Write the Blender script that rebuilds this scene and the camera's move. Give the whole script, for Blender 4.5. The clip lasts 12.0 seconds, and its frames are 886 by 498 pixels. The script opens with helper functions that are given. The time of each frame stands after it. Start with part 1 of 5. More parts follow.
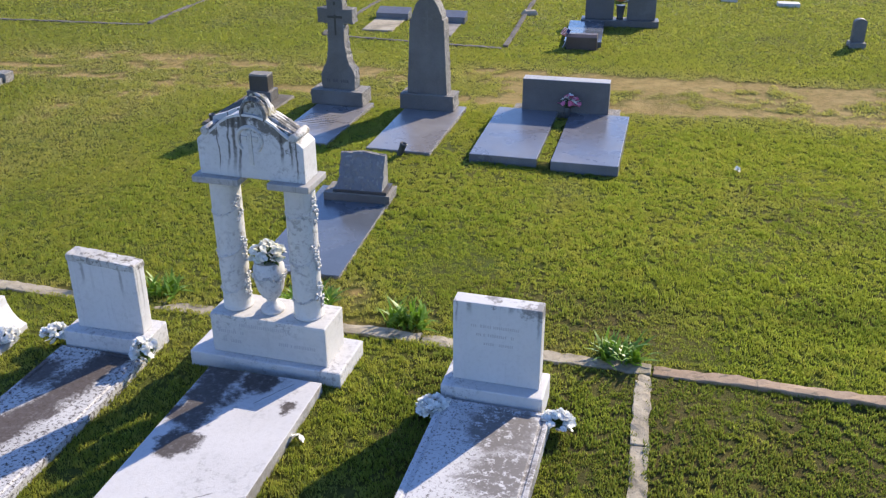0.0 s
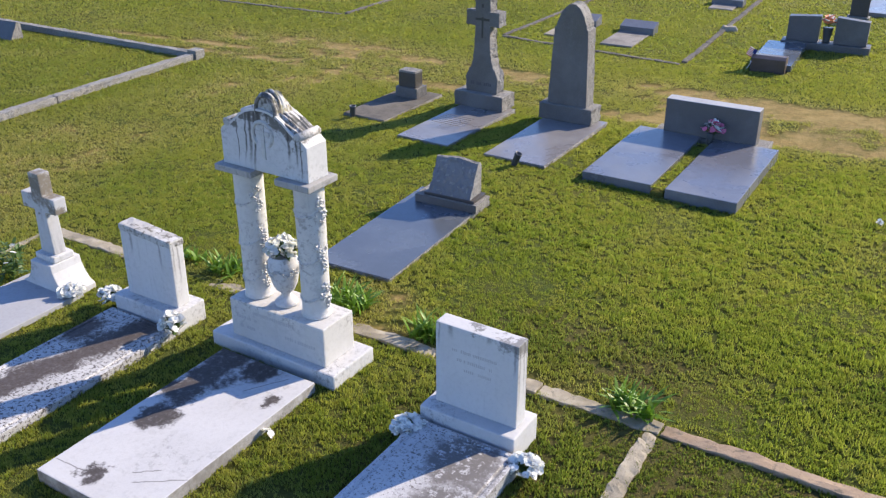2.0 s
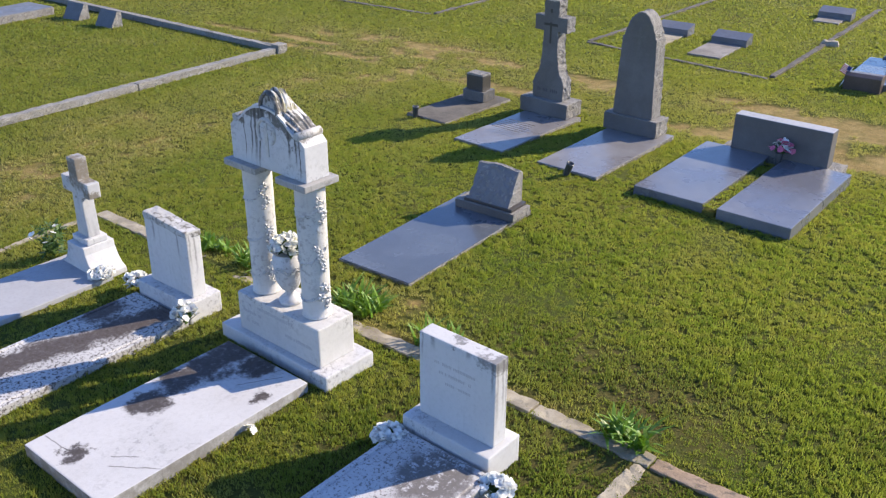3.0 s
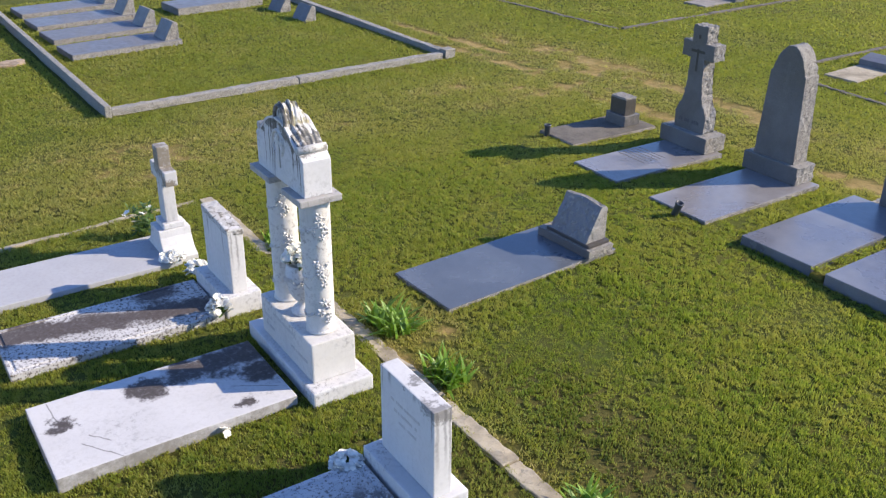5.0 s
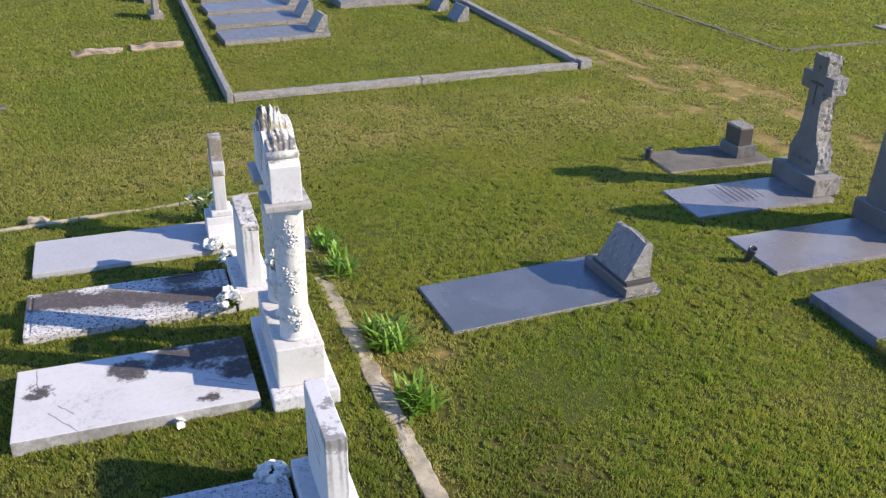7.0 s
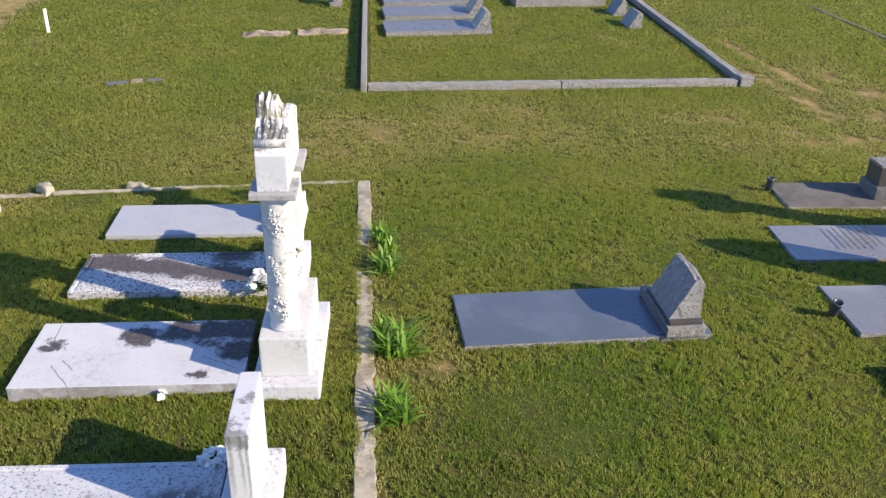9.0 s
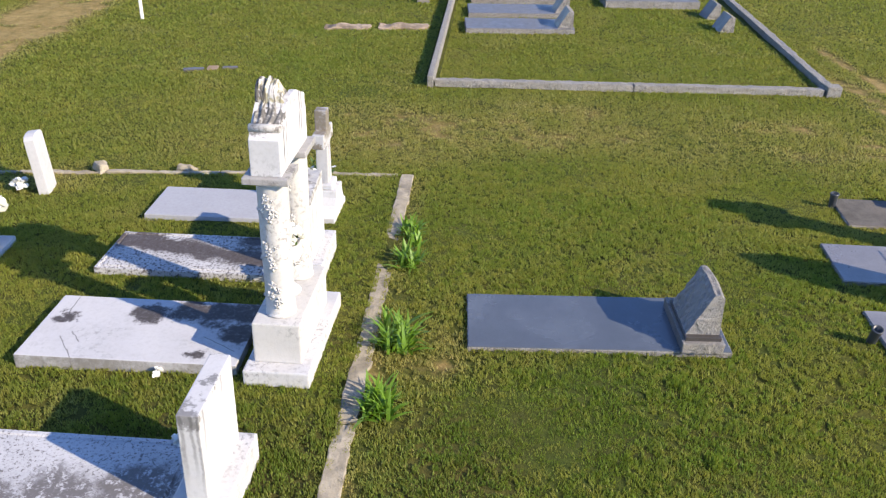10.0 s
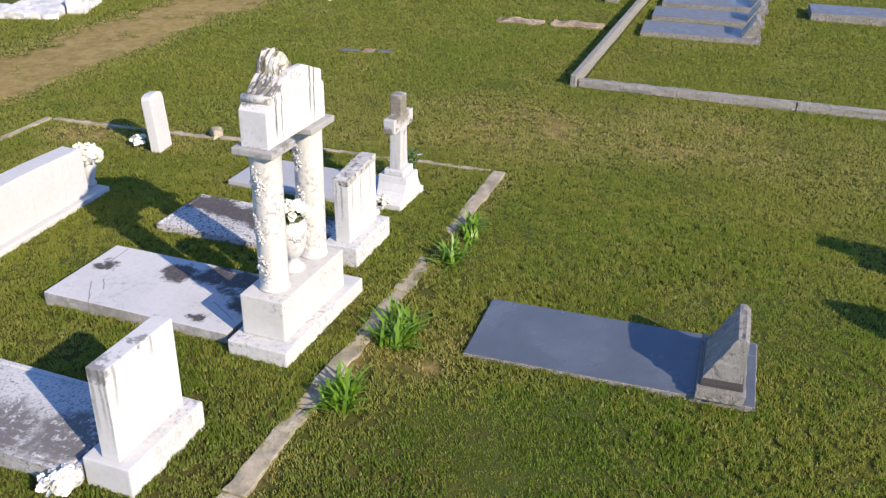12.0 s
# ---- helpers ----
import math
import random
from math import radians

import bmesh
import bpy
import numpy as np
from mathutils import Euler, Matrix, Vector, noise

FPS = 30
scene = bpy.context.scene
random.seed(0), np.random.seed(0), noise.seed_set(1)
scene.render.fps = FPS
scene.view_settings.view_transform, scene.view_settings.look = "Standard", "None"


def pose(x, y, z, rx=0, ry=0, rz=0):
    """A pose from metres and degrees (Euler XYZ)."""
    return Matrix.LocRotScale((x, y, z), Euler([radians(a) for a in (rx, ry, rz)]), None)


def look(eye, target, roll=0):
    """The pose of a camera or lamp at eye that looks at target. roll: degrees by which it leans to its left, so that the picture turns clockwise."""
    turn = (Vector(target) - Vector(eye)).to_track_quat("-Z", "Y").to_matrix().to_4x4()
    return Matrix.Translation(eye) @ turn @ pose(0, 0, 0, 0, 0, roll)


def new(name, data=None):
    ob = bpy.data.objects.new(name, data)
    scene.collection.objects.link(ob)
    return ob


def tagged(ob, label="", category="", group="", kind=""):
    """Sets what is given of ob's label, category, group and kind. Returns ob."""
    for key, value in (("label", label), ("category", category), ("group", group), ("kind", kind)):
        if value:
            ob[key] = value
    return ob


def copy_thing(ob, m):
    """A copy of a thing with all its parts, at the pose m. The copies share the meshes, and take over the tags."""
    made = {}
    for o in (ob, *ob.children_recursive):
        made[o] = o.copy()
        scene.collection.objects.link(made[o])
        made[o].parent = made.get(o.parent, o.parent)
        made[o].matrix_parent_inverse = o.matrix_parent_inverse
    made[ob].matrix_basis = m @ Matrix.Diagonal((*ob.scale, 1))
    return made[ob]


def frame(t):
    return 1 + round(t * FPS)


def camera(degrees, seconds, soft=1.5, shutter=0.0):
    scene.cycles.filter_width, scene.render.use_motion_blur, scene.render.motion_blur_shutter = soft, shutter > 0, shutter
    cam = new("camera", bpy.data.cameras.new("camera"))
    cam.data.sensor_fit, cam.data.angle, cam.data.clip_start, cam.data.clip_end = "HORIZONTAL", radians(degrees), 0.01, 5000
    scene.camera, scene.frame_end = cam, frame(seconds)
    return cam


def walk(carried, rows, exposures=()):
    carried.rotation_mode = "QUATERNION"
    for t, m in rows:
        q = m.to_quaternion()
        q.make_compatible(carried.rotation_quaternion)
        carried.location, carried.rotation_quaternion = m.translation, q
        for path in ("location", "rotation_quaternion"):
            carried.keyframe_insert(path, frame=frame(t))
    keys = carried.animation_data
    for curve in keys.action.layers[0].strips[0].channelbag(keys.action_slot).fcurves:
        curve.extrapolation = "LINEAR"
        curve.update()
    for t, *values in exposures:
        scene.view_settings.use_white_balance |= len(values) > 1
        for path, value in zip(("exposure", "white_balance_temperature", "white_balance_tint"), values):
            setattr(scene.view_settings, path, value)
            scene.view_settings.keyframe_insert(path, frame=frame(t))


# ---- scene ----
cam = camera(51.28, 12.0, 1.25)
PATH = [
    (0, (-0.309, 0.183, 4.071), (-0.681, 1.938, 3.186), -0.25),
    (0.5, (0.106, 0.358, 4.081), (-0.401, 2.079, 3.197), -0.31),
    (1, (0.489, 0.533, 4.074), (-0.141, 2.212, 3.189), -0.15),
    (1.5, (0.856, 0.768, 4.065), (0.106, 2.397, 3.181), -0.06),
    (2, (1.208, 1.020, 4.077), (0.346, 2.594, 3.193), -0.01),
    (2.5, (1.540, 1.294, 4.072), (0.570, 2.803, 3.189), 0.12),
    (3, (1.826, 1.589, 4.070), (0.757, 3.031, 3.187), 0.29),
    (5, (2.785, 3.024, 4.157), (1.353, 4.105, 3.274), 0.54),
    (5.5, (2.953, 3.420, 4.206), (1.450, 4.397, 3.320), 0.63),
    (6, (3.102, 3.823, 4.225), (1.544, 4.710, 3.338), 0.73),
    (6.5, (3.238, 4.233, 4.203), (1.632, 5.029, 3.316), 0.82),
    (7, (3.346, 4.646, 4.212), (1.693, 5.335, 3.322), 0.86),
    (9, (3.457, 6.336, 4.152), (1.683, 6.559, 3.255), 0.99),
    (9.5, (3.432, 6.754, 4.096), (1.647, 6.854, 3.198), 0.96),
    (10, (3.370, 7.179, 4.058), (1.584, 7.159, 3.160), 0.95),
    (10.5, (3.287, 7.611, 4.014), (1.507, 7.470, 3.114), 0.99),
    (11, (3.154, 8.040, 3.975), (1.389, 7.773, 3.074), 0.99),
    (11.5, (2.977, 8.458, 3.922), (1.236, 8.061, 3.022), 1.03),
    (12, (2.781, 8.867, 3.888), (1.076, 8.340, 2.985), 1.03),
]
walk(cam, [(t, look(eye, target, roll)) for t, eye, target, roll in PATH], [(0, 0.91, 6600, 14), (6.5, 0.93, 6600, 14), (10, 0.86, 6600, 14), (12, 0.73, 6600, 14)])

# ---- light ----
SUN_WAY = Vector((0.446, 0.752, 0.485)).normalized()
world = bpy.data.worlds.new("sky")
scene.world = world
world.use_nodes = True
wn = world.node_tree
sky = wn.nodes.new("ShaderNodeTexSky")
sky.sky_type, sky.sun_disc = "NISHITA", False
sky.sun_elevation, sky.sun_rotation = radians(29.0), radians(30.7)
sky.air_density, sky.dust_density, sky.ozone_density = 1.0, 0.1, 4.0
deep = wn.nodes.new("ShaderNodeMix")  # a clear, deep blue sky
deep.data_type, deep.blend_type = "RGBA", "MULTIPLY"
deep.inputs[0].default_value = 1.0
deep.inputs[7].default_value = (0.86, 0.955, 1.18, 1.0)
wn.links.new(sky.outputs[0], deep.inputs[6])
wn.links.new(deep.outputs[2], wn.nodes["Background"].inputs[0])
wn.nodes["Background"].inputs[1].default_value = 0.132
sun = new("sun", bpy.data.lights.new("sun", "SUN"))
sun.data.energy, sun.data.angle, sun.data.color = 4.8, radians(0.53), (1.0, 0.88, 0.69)
sun.matrix_world = look(SUN_WAY * 60, (0, 0, 0))


# ---- materials ----
class Nodes:
    """A small shorthand for building one node material."""

    def __init__(self, name):
        self.mat = bpy.data.materials.new(name)
        self.mat.use_nodes = True
        self.tree = self.mat.node_tree
        self.bsdf = self.tree.nodes["Principled BSDF"]
        self.out = self.tree.nodes["Material Output"]

    def node(self, kind, ins=(), operation=None, use_clamp=False, smooth=False, blend_type=None, attribute_name=None):
        n = self.tree.nodes.new(kind)
        if operation:
            n.operation = operation
        if use_clamp:
            n.use_clamp = True
        if smooth:
            n.interpolation_type = "SMOOTHSTEP"
        if blend_type:
            n.data_type, n.blend_type = "RGBA", blend_type
        if attribute_name:
            n.attribute_name = attribute_name
        for key, v in dict(ins).items():
            self.put(v, n.inputs[key])
        return n

    def put(self, v, socket):
        if isinstance(v, bpy.types.NodeSocket):
            self.tree.links.new(v, socket)
        else:
            socket.default_value = v

    def coords(self, which="Object", scale=(1, 1, 1), shift=False):
        v = self.node("ShaderNodeTexCoord").outputs[which]
        if shift:
            r = self.node("ShaderNodeObjectInfo").outputs["Random"]
            k = self.math("MULTIPLY", r, 37.0)
            v = self.node("ShaderNodeVectorMath", {0: v, 1: k}, operation="ADD").outputs[0]
        if scale != (1, 1, 1):
            v = self.node("ShaderNodeVectorMath", {0: v, 1: scale}, operation="MULTIPLY").outputs[0]
        return v

    def noise(self, v, scale, detail=4.0, rough=0.6, warp=0.0):
        return self.node("ShaderNodeTexNoise", {"Vector": v, "Scale": scale, "Detail": detail, "Roughness": rough, "Distortion": warp}).outputs["Fac"]

    def math(self, op, a, b=0.0, clamp=False):
        return self.node("ShaderNodeMath", {0: a, 1: b}, operation=op, use_clamp=clamp).outputs[0]

    def ramp(self, v, lo, hi, a=0.0, b=1.0):
        return self.node("ShaderNodeMapRange", {"Value": v, "From Min": lo, "From Max": hi, "To Min": a, "To Max": b}, smooth=True).outputs[0]

    def mix(self, f, a, b, how="MIX"):
        n = self.node("ShaderNodeMix", blend_type=how)
        ca = [s for s in n.inputs if s.type == "RGBA"]
        self.put(f, n.inputs[0])
        for s, v in zip(ca, (a, b)):
            self.put(v if isinstance(v, bpy.types.NodeSocket) else (*v, 1.0), s)
        return [s for s in n.outputs if s.type == "RGBA"][0]

    def bump(self, v, strength, distance):
        return self.node("ShaderNodeBump", {"Height": v, "Strength": strength, "Distance": distance}).outputs[0]

    def done(self, color, rough=0.6, normal=None, spec=None):
        self.put(color if isinstance(color, bpy.types.NodeSocket) else (*color, 1.0), self.bsdf.inputs["Base Color"])
        self.put(rough, self.bsdf.inputs["Roughness"])
        if normal is not None:
            self.put(normal, self.bsdf.inputs["Normal"])
        if spec is not None:
            self.put(spec, self.bsdf.inputs["Specular IOR Level"])
        return self.mat


def marble(name, grime=0.5, streak=0.4, spots=(), band=None, dark=(0.05, 0.045, 0.045), tone=(0.53, 0.525, 0.52), fleck_size=16.0, cut=0.50, solid=0.6, runs=(), cracks=(), sides_dirty=0.0, ink=0.5):
    """White marble, weathered: grey clouding, dark lichen flecks, vertical run marks, lichen patches at spots (x, y, z, radius),
    single runs (axis and sign of the face, place, top, length, half width, bend) and cracks (x, y to x, y on the top)."""
    n = Nodes(name)
    v = n.coords(shift=not (spots or band or runs or cracks))
    cloud = n.noise(v, 2.2, 5, 0.6)
    fine = n.noise(v, 28, 6, 0.7)
    col = n.mix(n.ramp(cloud, 0.38, 0.72, 0, 0.55 * grime + 0.1), tone, tuple(c * 0.74 for c in tone))
    col = n.mix(n.ramp(fine, 0.45, 0.75, 0, 0.35), col, tuple(c * 0.7 for c in tone))
    fleck = n.math("MULTIPLY", n.ramp(n.noise(v, fleck_size, 8, 0.75, 0.15), cut, cut + 0.1), n.ramp(n.noise(v, 1.7, 3, 0.5), 0.62 - 0.35 * grime, 0.85 - 0.3 * grime), True)
    col = n.mix(n.math("MULTIPLY", fleck, min(1.0, 0.9 * grime), True), col, dark)
    if streak:
        geo = n.node("ShaderNodeNewGeometry").outputs["Normal"]
        nz = n.node("ShaderNodeSeparateXYZ", {0: geo}).outputs[2]
        side = n.ramp(n.math("ABSOLUTE", nz), 0.3, 0.7, 1, 0)
        run = n.noise(n.coords(scale=(14, 14, 0.9)), 1.3, 5, 0.65, 0.3)
        run = n.math("MULTIPLY", n.ramp(run, 0.60 - 0.12 * streak, 0.74 - 0.12 * streak), side)
        col = n.mix(n.math("MULTIPLY", run, streak, True), col, (0.10, 0.095, 0.09))
    mask = None
    if spots or band:
        warp = n.noise(v, 5.0, 8, 0.72)
        edge = n.math("MULTIPLY", n.math("SUBTRACT", warp, 0.5), 0.55)
        for x, y, z, r in spots:
            d = n.node("ShaderNodeVectorMath", {0: v, 1: (x, y, z)}, operation="DISTANCE").outputs["Value"]
            m = n.ramp(n.math("ADD", d, edge), r * 0.55, r, 1, 0)
            mask = m if mask is None else n.math("MAXIMUM", mask, m)
        if band:
            x0, slope, half = band
            sx = n.node("ShaderNodeSeparateXYZ", {0: v})
            off = n.math("ABSOLUTE", n.math("SUBTRACT", n.math("SUBTRACT", sx.outputs[0], x0), n.math("MULTIPLY", sx.outputs[1], slope)))
            m = n.ramp(n.math("ADD", off, edge), half * 0.5, half, 1, 0)
            mask = m if mask is None else n.math("MAXIMUM", mask, m)
        broken = n.ramp(n.noise(v, 22, 6, 0.7), 0.30, 0.5, solid, 1)
        mask = n.math("MULTIPLY", mask, broken, True)
        col = n.mix(n.math("MULTIPLY", mask, 0.96), col, dark)
    if runs or cracks or sides_dirty:
        sx = n.node("ShaderNodeSeparateXYZ", {0: v}).outputs
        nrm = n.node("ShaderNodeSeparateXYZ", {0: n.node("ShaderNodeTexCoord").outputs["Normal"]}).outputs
        wander = n.math("MULTIPLY", n.math("SUBTRACT", n.noise(v, 7, 5, 0.65), 0.5), 0.05)
    for axis, sign, at, top, long, half, bend in runs:
        face = n.ramp(n.math("MULTIPLY", nrm[axis], sign), 0.5, 0.7)
        down = n.math("SUBTRACT", top, sx[2])
        off = n.math("SUBTRACT", n.math("SUBTRACT", sx[1 - axis], at), n.math("MULTIPLY", n.math("MULTIPLY", down, down), bend))
        m = n.ramp(n.math("ABSOLUTE", n.math("ADD", off, wander)), half * 0.2, half, 1, 0)
        m = n.math("MULTIPLY", m, n.ramp(n.math("ADD", down, n.math("MULTIPLY", wander, 3.0)), long * 0.4, long, 1, 0))
        m = n.math("MULTIPLY", n.math("MULTIPLY", m, face), n.ramp(n.noise(v, 30, 5, 0.7), 0.32, 0.6, 0.7 * ink, ink))
        col = n.mix(m, col, (0.055, 0.05, 0.045))
    for xa, ya, xb, yb in cracks:
        k = math.hypot(xb - xa, yb - ya)
        ux, uy = (xb - xa) / k, (yb - ya) / k
        along = n.math("ADD", n.math("MULTIPLY", n.math("SUBTRACT", sx[0], xa), ux), n.math("MULTIPLY", n.math("SUBTRACT", sx[1], ya), uy))
        across = n.math("SUBTRACT", n.math("MULTIPLY", n.math("SUBTRACT", sx[0], xa), uy), n.math("MULTIPLY", n.math("SUBTRACT", sx[1], ya), ux))
        m = n.ramp(n.math("ABSOLUTE", n.math("ADD", across, wander)), 0.002, 0.007, 1, 0)
        m = n.math("MULTIPLY", m, n.ramp(n.math("ABSOLUTE", n.math("SUBTRACT", along, k / 2)), k * 0.46, k * 0.54, 1, 0))
        col = n.mix(n.math("MULTIPLY", m, 0.6), col, (0.05, 0.045, 0.04))
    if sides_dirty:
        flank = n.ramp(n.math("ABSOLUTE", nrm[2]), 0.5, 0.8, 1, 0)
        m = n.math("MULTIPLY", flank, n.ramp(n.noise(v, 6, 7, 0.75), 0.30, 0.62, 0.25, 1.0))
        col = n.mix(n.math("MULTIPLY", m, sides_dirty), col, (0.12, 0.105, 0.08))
    rough = n.ramp(fine, 0.3, 0.7, 0.55, 0.8)
    return n.done(col, rough, n.bump(n.noise(v, 60, 6, 0.7), 0.25, 0.006), 0.35)


def granite(name, col, rough=0.35, speck=0.25, grime=0.2, bump=0.1, chunk=0.0, gloss=0.5):
    """Grey granite with mineral grain and faint water marks."""
    n = Nodes(name)
    v = n.coords(shift=True)
    grain = n.noise(v, 170, 3, 0.8)
    mid = n.noise(v, 9, 5, 0.6)
    big = n.noise(v, 1.6, 4, 0.6, 0.4)
    lo, hi = tuple(c * (1 - speck) for c in col), tuple(min(1, c * (1 + speck)) for c in col)
    c = n.mix(n.ramp(grain, 0.35, 0.65), lo, hi)
    c = n.mix(n.ramp(mid, 0.35, 0.7, 0, 0.35), c, tuple(x * 0.75 for x in col))
    c = n.mix(n.ramp(big, 0.45, 0.7, 0, grime), c, tuple(min(0.32, x * 2.6) for x in col))
    r = n.ramp(n.math("ADD", n.math("MULTIPLY", big, 0.7), n.math("MULTIPLY", mid, 0.3)), 0.35, 0.65, rough * 0.8, min(1, rough * 1.35))
    height = n.math("ADD", grain, n.math("MULTIPLY", mid, 1.5))
    if chunk:  # the broken facets that a pitching chisel leaves
        facet = n.node("ShaderNodeTexVoronoi", {"Vector": n.node("ShaderNodeVectorMath", {0: v, 1: n.node("ShaderNodeTexNoise", {"Vector": v, "Scale": 12.0}).outputs["Fac"]}, operation="ADD").outputs[0], "Scale": 15.0})
        height = n.math("ADD", height, n.math("MULTIPLY", facet.outputs["Distance"], chunk))
        c = n.mix(n.ramp(n.noise(v, 26, 6, 0.7), 0.52, 0.68, 0, 0.75), c, tuple(x * 0.35 for x in col))
    return n.done(c, r, n.bump(height, bump, 0.004 if not chunk else 0.012), gloss)


def concrete(name, col, alt, scale=3.0):
    n = Nodes(name)
    v = n.coords("Object", shift=True)
    c = n.mix(n.ramp(n.noise(v, scale, 6, 0.65), 0.35, 0.68), col, alt)
    c = n.mix(n.ramp(n.noise(v, 34, 5, 0.7), 0.52, 0.72, 0, 0.6), c, tuple(x * 0.4 for x in col))
    c = n.mix(n.ramp(n.noise(v, 7, 6, 0.7, 0.8), 0.57, 0.68, 0, 0.7), c, (0.10, 0.095, 0.075))
    return n.done(c, 0.9, n.bump(n.noise(v, 45, 7, 0.75), 0.6, 0.012), 0.25)


def plain(name, col, rough=0.6, vary=0.25, scale=20.0, glow=0.0):
    n = Nodes(name)
    v = n.coords(shift=True)
    c = n.mix(n.noise(v, scale, 4, 0.6), tuple(x * (1 - vary) for x in col), tuple(min(1, x * (1 + vary)) for x in col))
    if glow:
        t = n.node("ShaderNodeBsdfTranslucent", {"Color": c}).outputs[0]
        n.done(c, rough)
        m = n.node("ShaderNodeMixShader", {0: glow, 1: n.bsdf.outputs[0], 2: t}).outputs[0]
        n.tree.links.new(m, n.out.inputs[0])
        return n.mat
    return n.done(c, rough)


def grass_blades():
    """Mown grass: green to straw, by patches and by blade, with light passing through the blades."""
    n = Nodes("grass_blades")
    v = n.node("ShaderNodeNewGeometry")
    pos, isle = v.outputs["Position"], v.outputs["Random Per Island"]
    patch = n.noise(pos, 0.5, 6, 0.65)
    patch2 = n.noise(pos, 2.6, 5, 0.65)
    wear = n.node("ShaderNodeAttribute", attribute_name="wear").outputs["Fac"]
    tone = n.node("ShaderNodeAttribute", attribute_name="tone").outputs["Fac"]
    c = n.mix(n.ramp(patch, 0.38, 0.62), (0.115, 0.225, 0.034), (0.200, 0.250, 0.046))
    c = n.mix(n.ramp(patch2, 0.46, 0.66, 0, 0.8), c, (0.235, 0.212, 0.066))
    c = n.mix(n.ramp(patch2, 0.34, 0.46, 0.6, 0), c, (0.105, 0.200, 0.022))
    c = n.mix(n.ramp(tone, 0.5, 0.95, 0, 0.85), c, (0.31, 0.29, 0.085))
    c = n.mix(n.ramp(tone, 0.0, 0.4, 0.85, 0), c, (0.085, 0.155, 0.022))
    c = n.mix(n.ramp(isle, 0.0, 1.0, 0.0, 0.45), c, (0.158, 0.210, 0.042))
    c = n.mix(n.ramp(isle, 0.93, 0.99, 0, 0.6), c, (0.42, 0.35, 0.17))
    dry = n.node("ShaderNodeAttribute", attribute_name="dry").outputs["Fac"]
    c = n.mix(n.math("MULTIPLY", dry, 0.5), c, (0.265, 0.245, 0.072))
    c = n.mix(n.math("MULTIPLY", wear, 1.25, True), c, (0.40, 0.325, 0.155))
    leafy = n.node("ShaderNodeAttribute", attribute_name="leafy").outputs["Fac"]
    weed = n.mix(isle, (0.075, 0.115, 0.024), (0.135, 0.160, 0.040))
    c = n.mix(n.math("MULTIPLY", leafy, 0.6), c, n.mix(n.ramp(isle, 0.82, 0.95), weed, (0.20, 0.13, 0.06)))
    # some blades are paler: glints of light put into their colour
    c = n.mix(n.ramp(isle, 0.70, 0.80, 0, 0.3), c, n.mix(0.5, c, (0.36, 0.42, 0.12)))
    c = n.mix(n.ramp(isle, 0.12, 0.24, 0.35, 0), c, (0.06, 0.09, 0.016))
    c = n.mix(1.0, c, (1.11, 1.13, 0.90), "MULTIPLY")
    n.done(c, 0.55, None, 0.2)
    t = n.node("ShaderNodeBsdfTranslucent", {"Color": n.mix(n.ramp(leafy, 0.0, 1.0, 0.5, 0.2), c, (0.43, 0.475, 0.05))}).outputs[0]
    m = n.node("ShaderNodeMixShader", {0: n.ramp(leafy, 0.0, 1.0, 0.55, 0.45), 1: n.bsdf.outputs[0], 2: t}).outputs[0]
    n.tree.links.new(m, n.out.inputs[0])
    return n.mat


def turf():
    """The soil, thatch and clover under the blades, and bare earth along the worn ways."""
    n = Nodes("turf")
    pos = n.coords("Object")
    patch = n.noise(pos, 0.55, 5, 0.6)
    mid = n.noise(pos, 2.3, 4, 0.6)
    fine = n.noise(pos, 26, 6, 0.75)
    tiny = n.noise(pos, 110, 4, 0.8)
    wear = n.node("ShaderNodeAttribute", attribute_name="wear").outputs["Fac"]
    c = n.mix(n.ramp(patch, 0.36, 0.66), (0.105, 0.140, 0.024), (0.180, 0.175, 0.034))
    c = n.mix(n.ramp(mid, 0.45, 0.72, 0, 0.6), c, (0.115, 0.098, 0.028))
    c = n.mix(n.ramp(fine, 0.42, 0.7, 0, 0.75), c, (0.072, 0.085, 0.026))
    c = n.mix(n.ramp(tiny, 0.5, 0.75, 0, 0.5), c, (0.16, 0.15, 0.05))
    soil = n.node("ShaderNodeAttribute", attribute_name="weeds").outputs["Fac"]
    c = n.mix(0.34, c, (0.022, 0.026, 0.008))
    c = n.mix(n.math("MULTIPLY", soil, 0.7, True), c, n.mix(n.ramp(fine, 0.4, 0.65), (0.12, 0.088, 0.036), (0.065, 0.06, 0.022)))
    lush = n.node("ShaderNodeAttribute", attribute_name="open").outputs["Fac"]
    c = n.mix(lush, c, n.mix(n.ramp(fine, 0.3, 0.7), (0.105, 0.118, 0.026), (0.062, 0.075, 0.016)))
    earth = n.mix(n.ramp(fine, 0.35, 0.7), (0.37, 0.258, 0.098), (0.25, 0.182, 0.07))
    earth = n.mix(n.ramp(mid, 0.4, 0.65), earth, (0.39, 0.284, 0.115))
    w = n.math("ADD", wear, n.math("MULTIPLY", n.math("SUBTRACT", n.noise(pos, 6, 6, 0.75), 0.5), 1.1))
    c = n.mix(n.ramp(w, 0.45, 1.2), c, earth)
    return n.done(c, 0.95, n.bump(n.math("ADD", fine, n.math("MULTIPLY", tiny, 0.5)), 0.9, 0.03), 0.1)


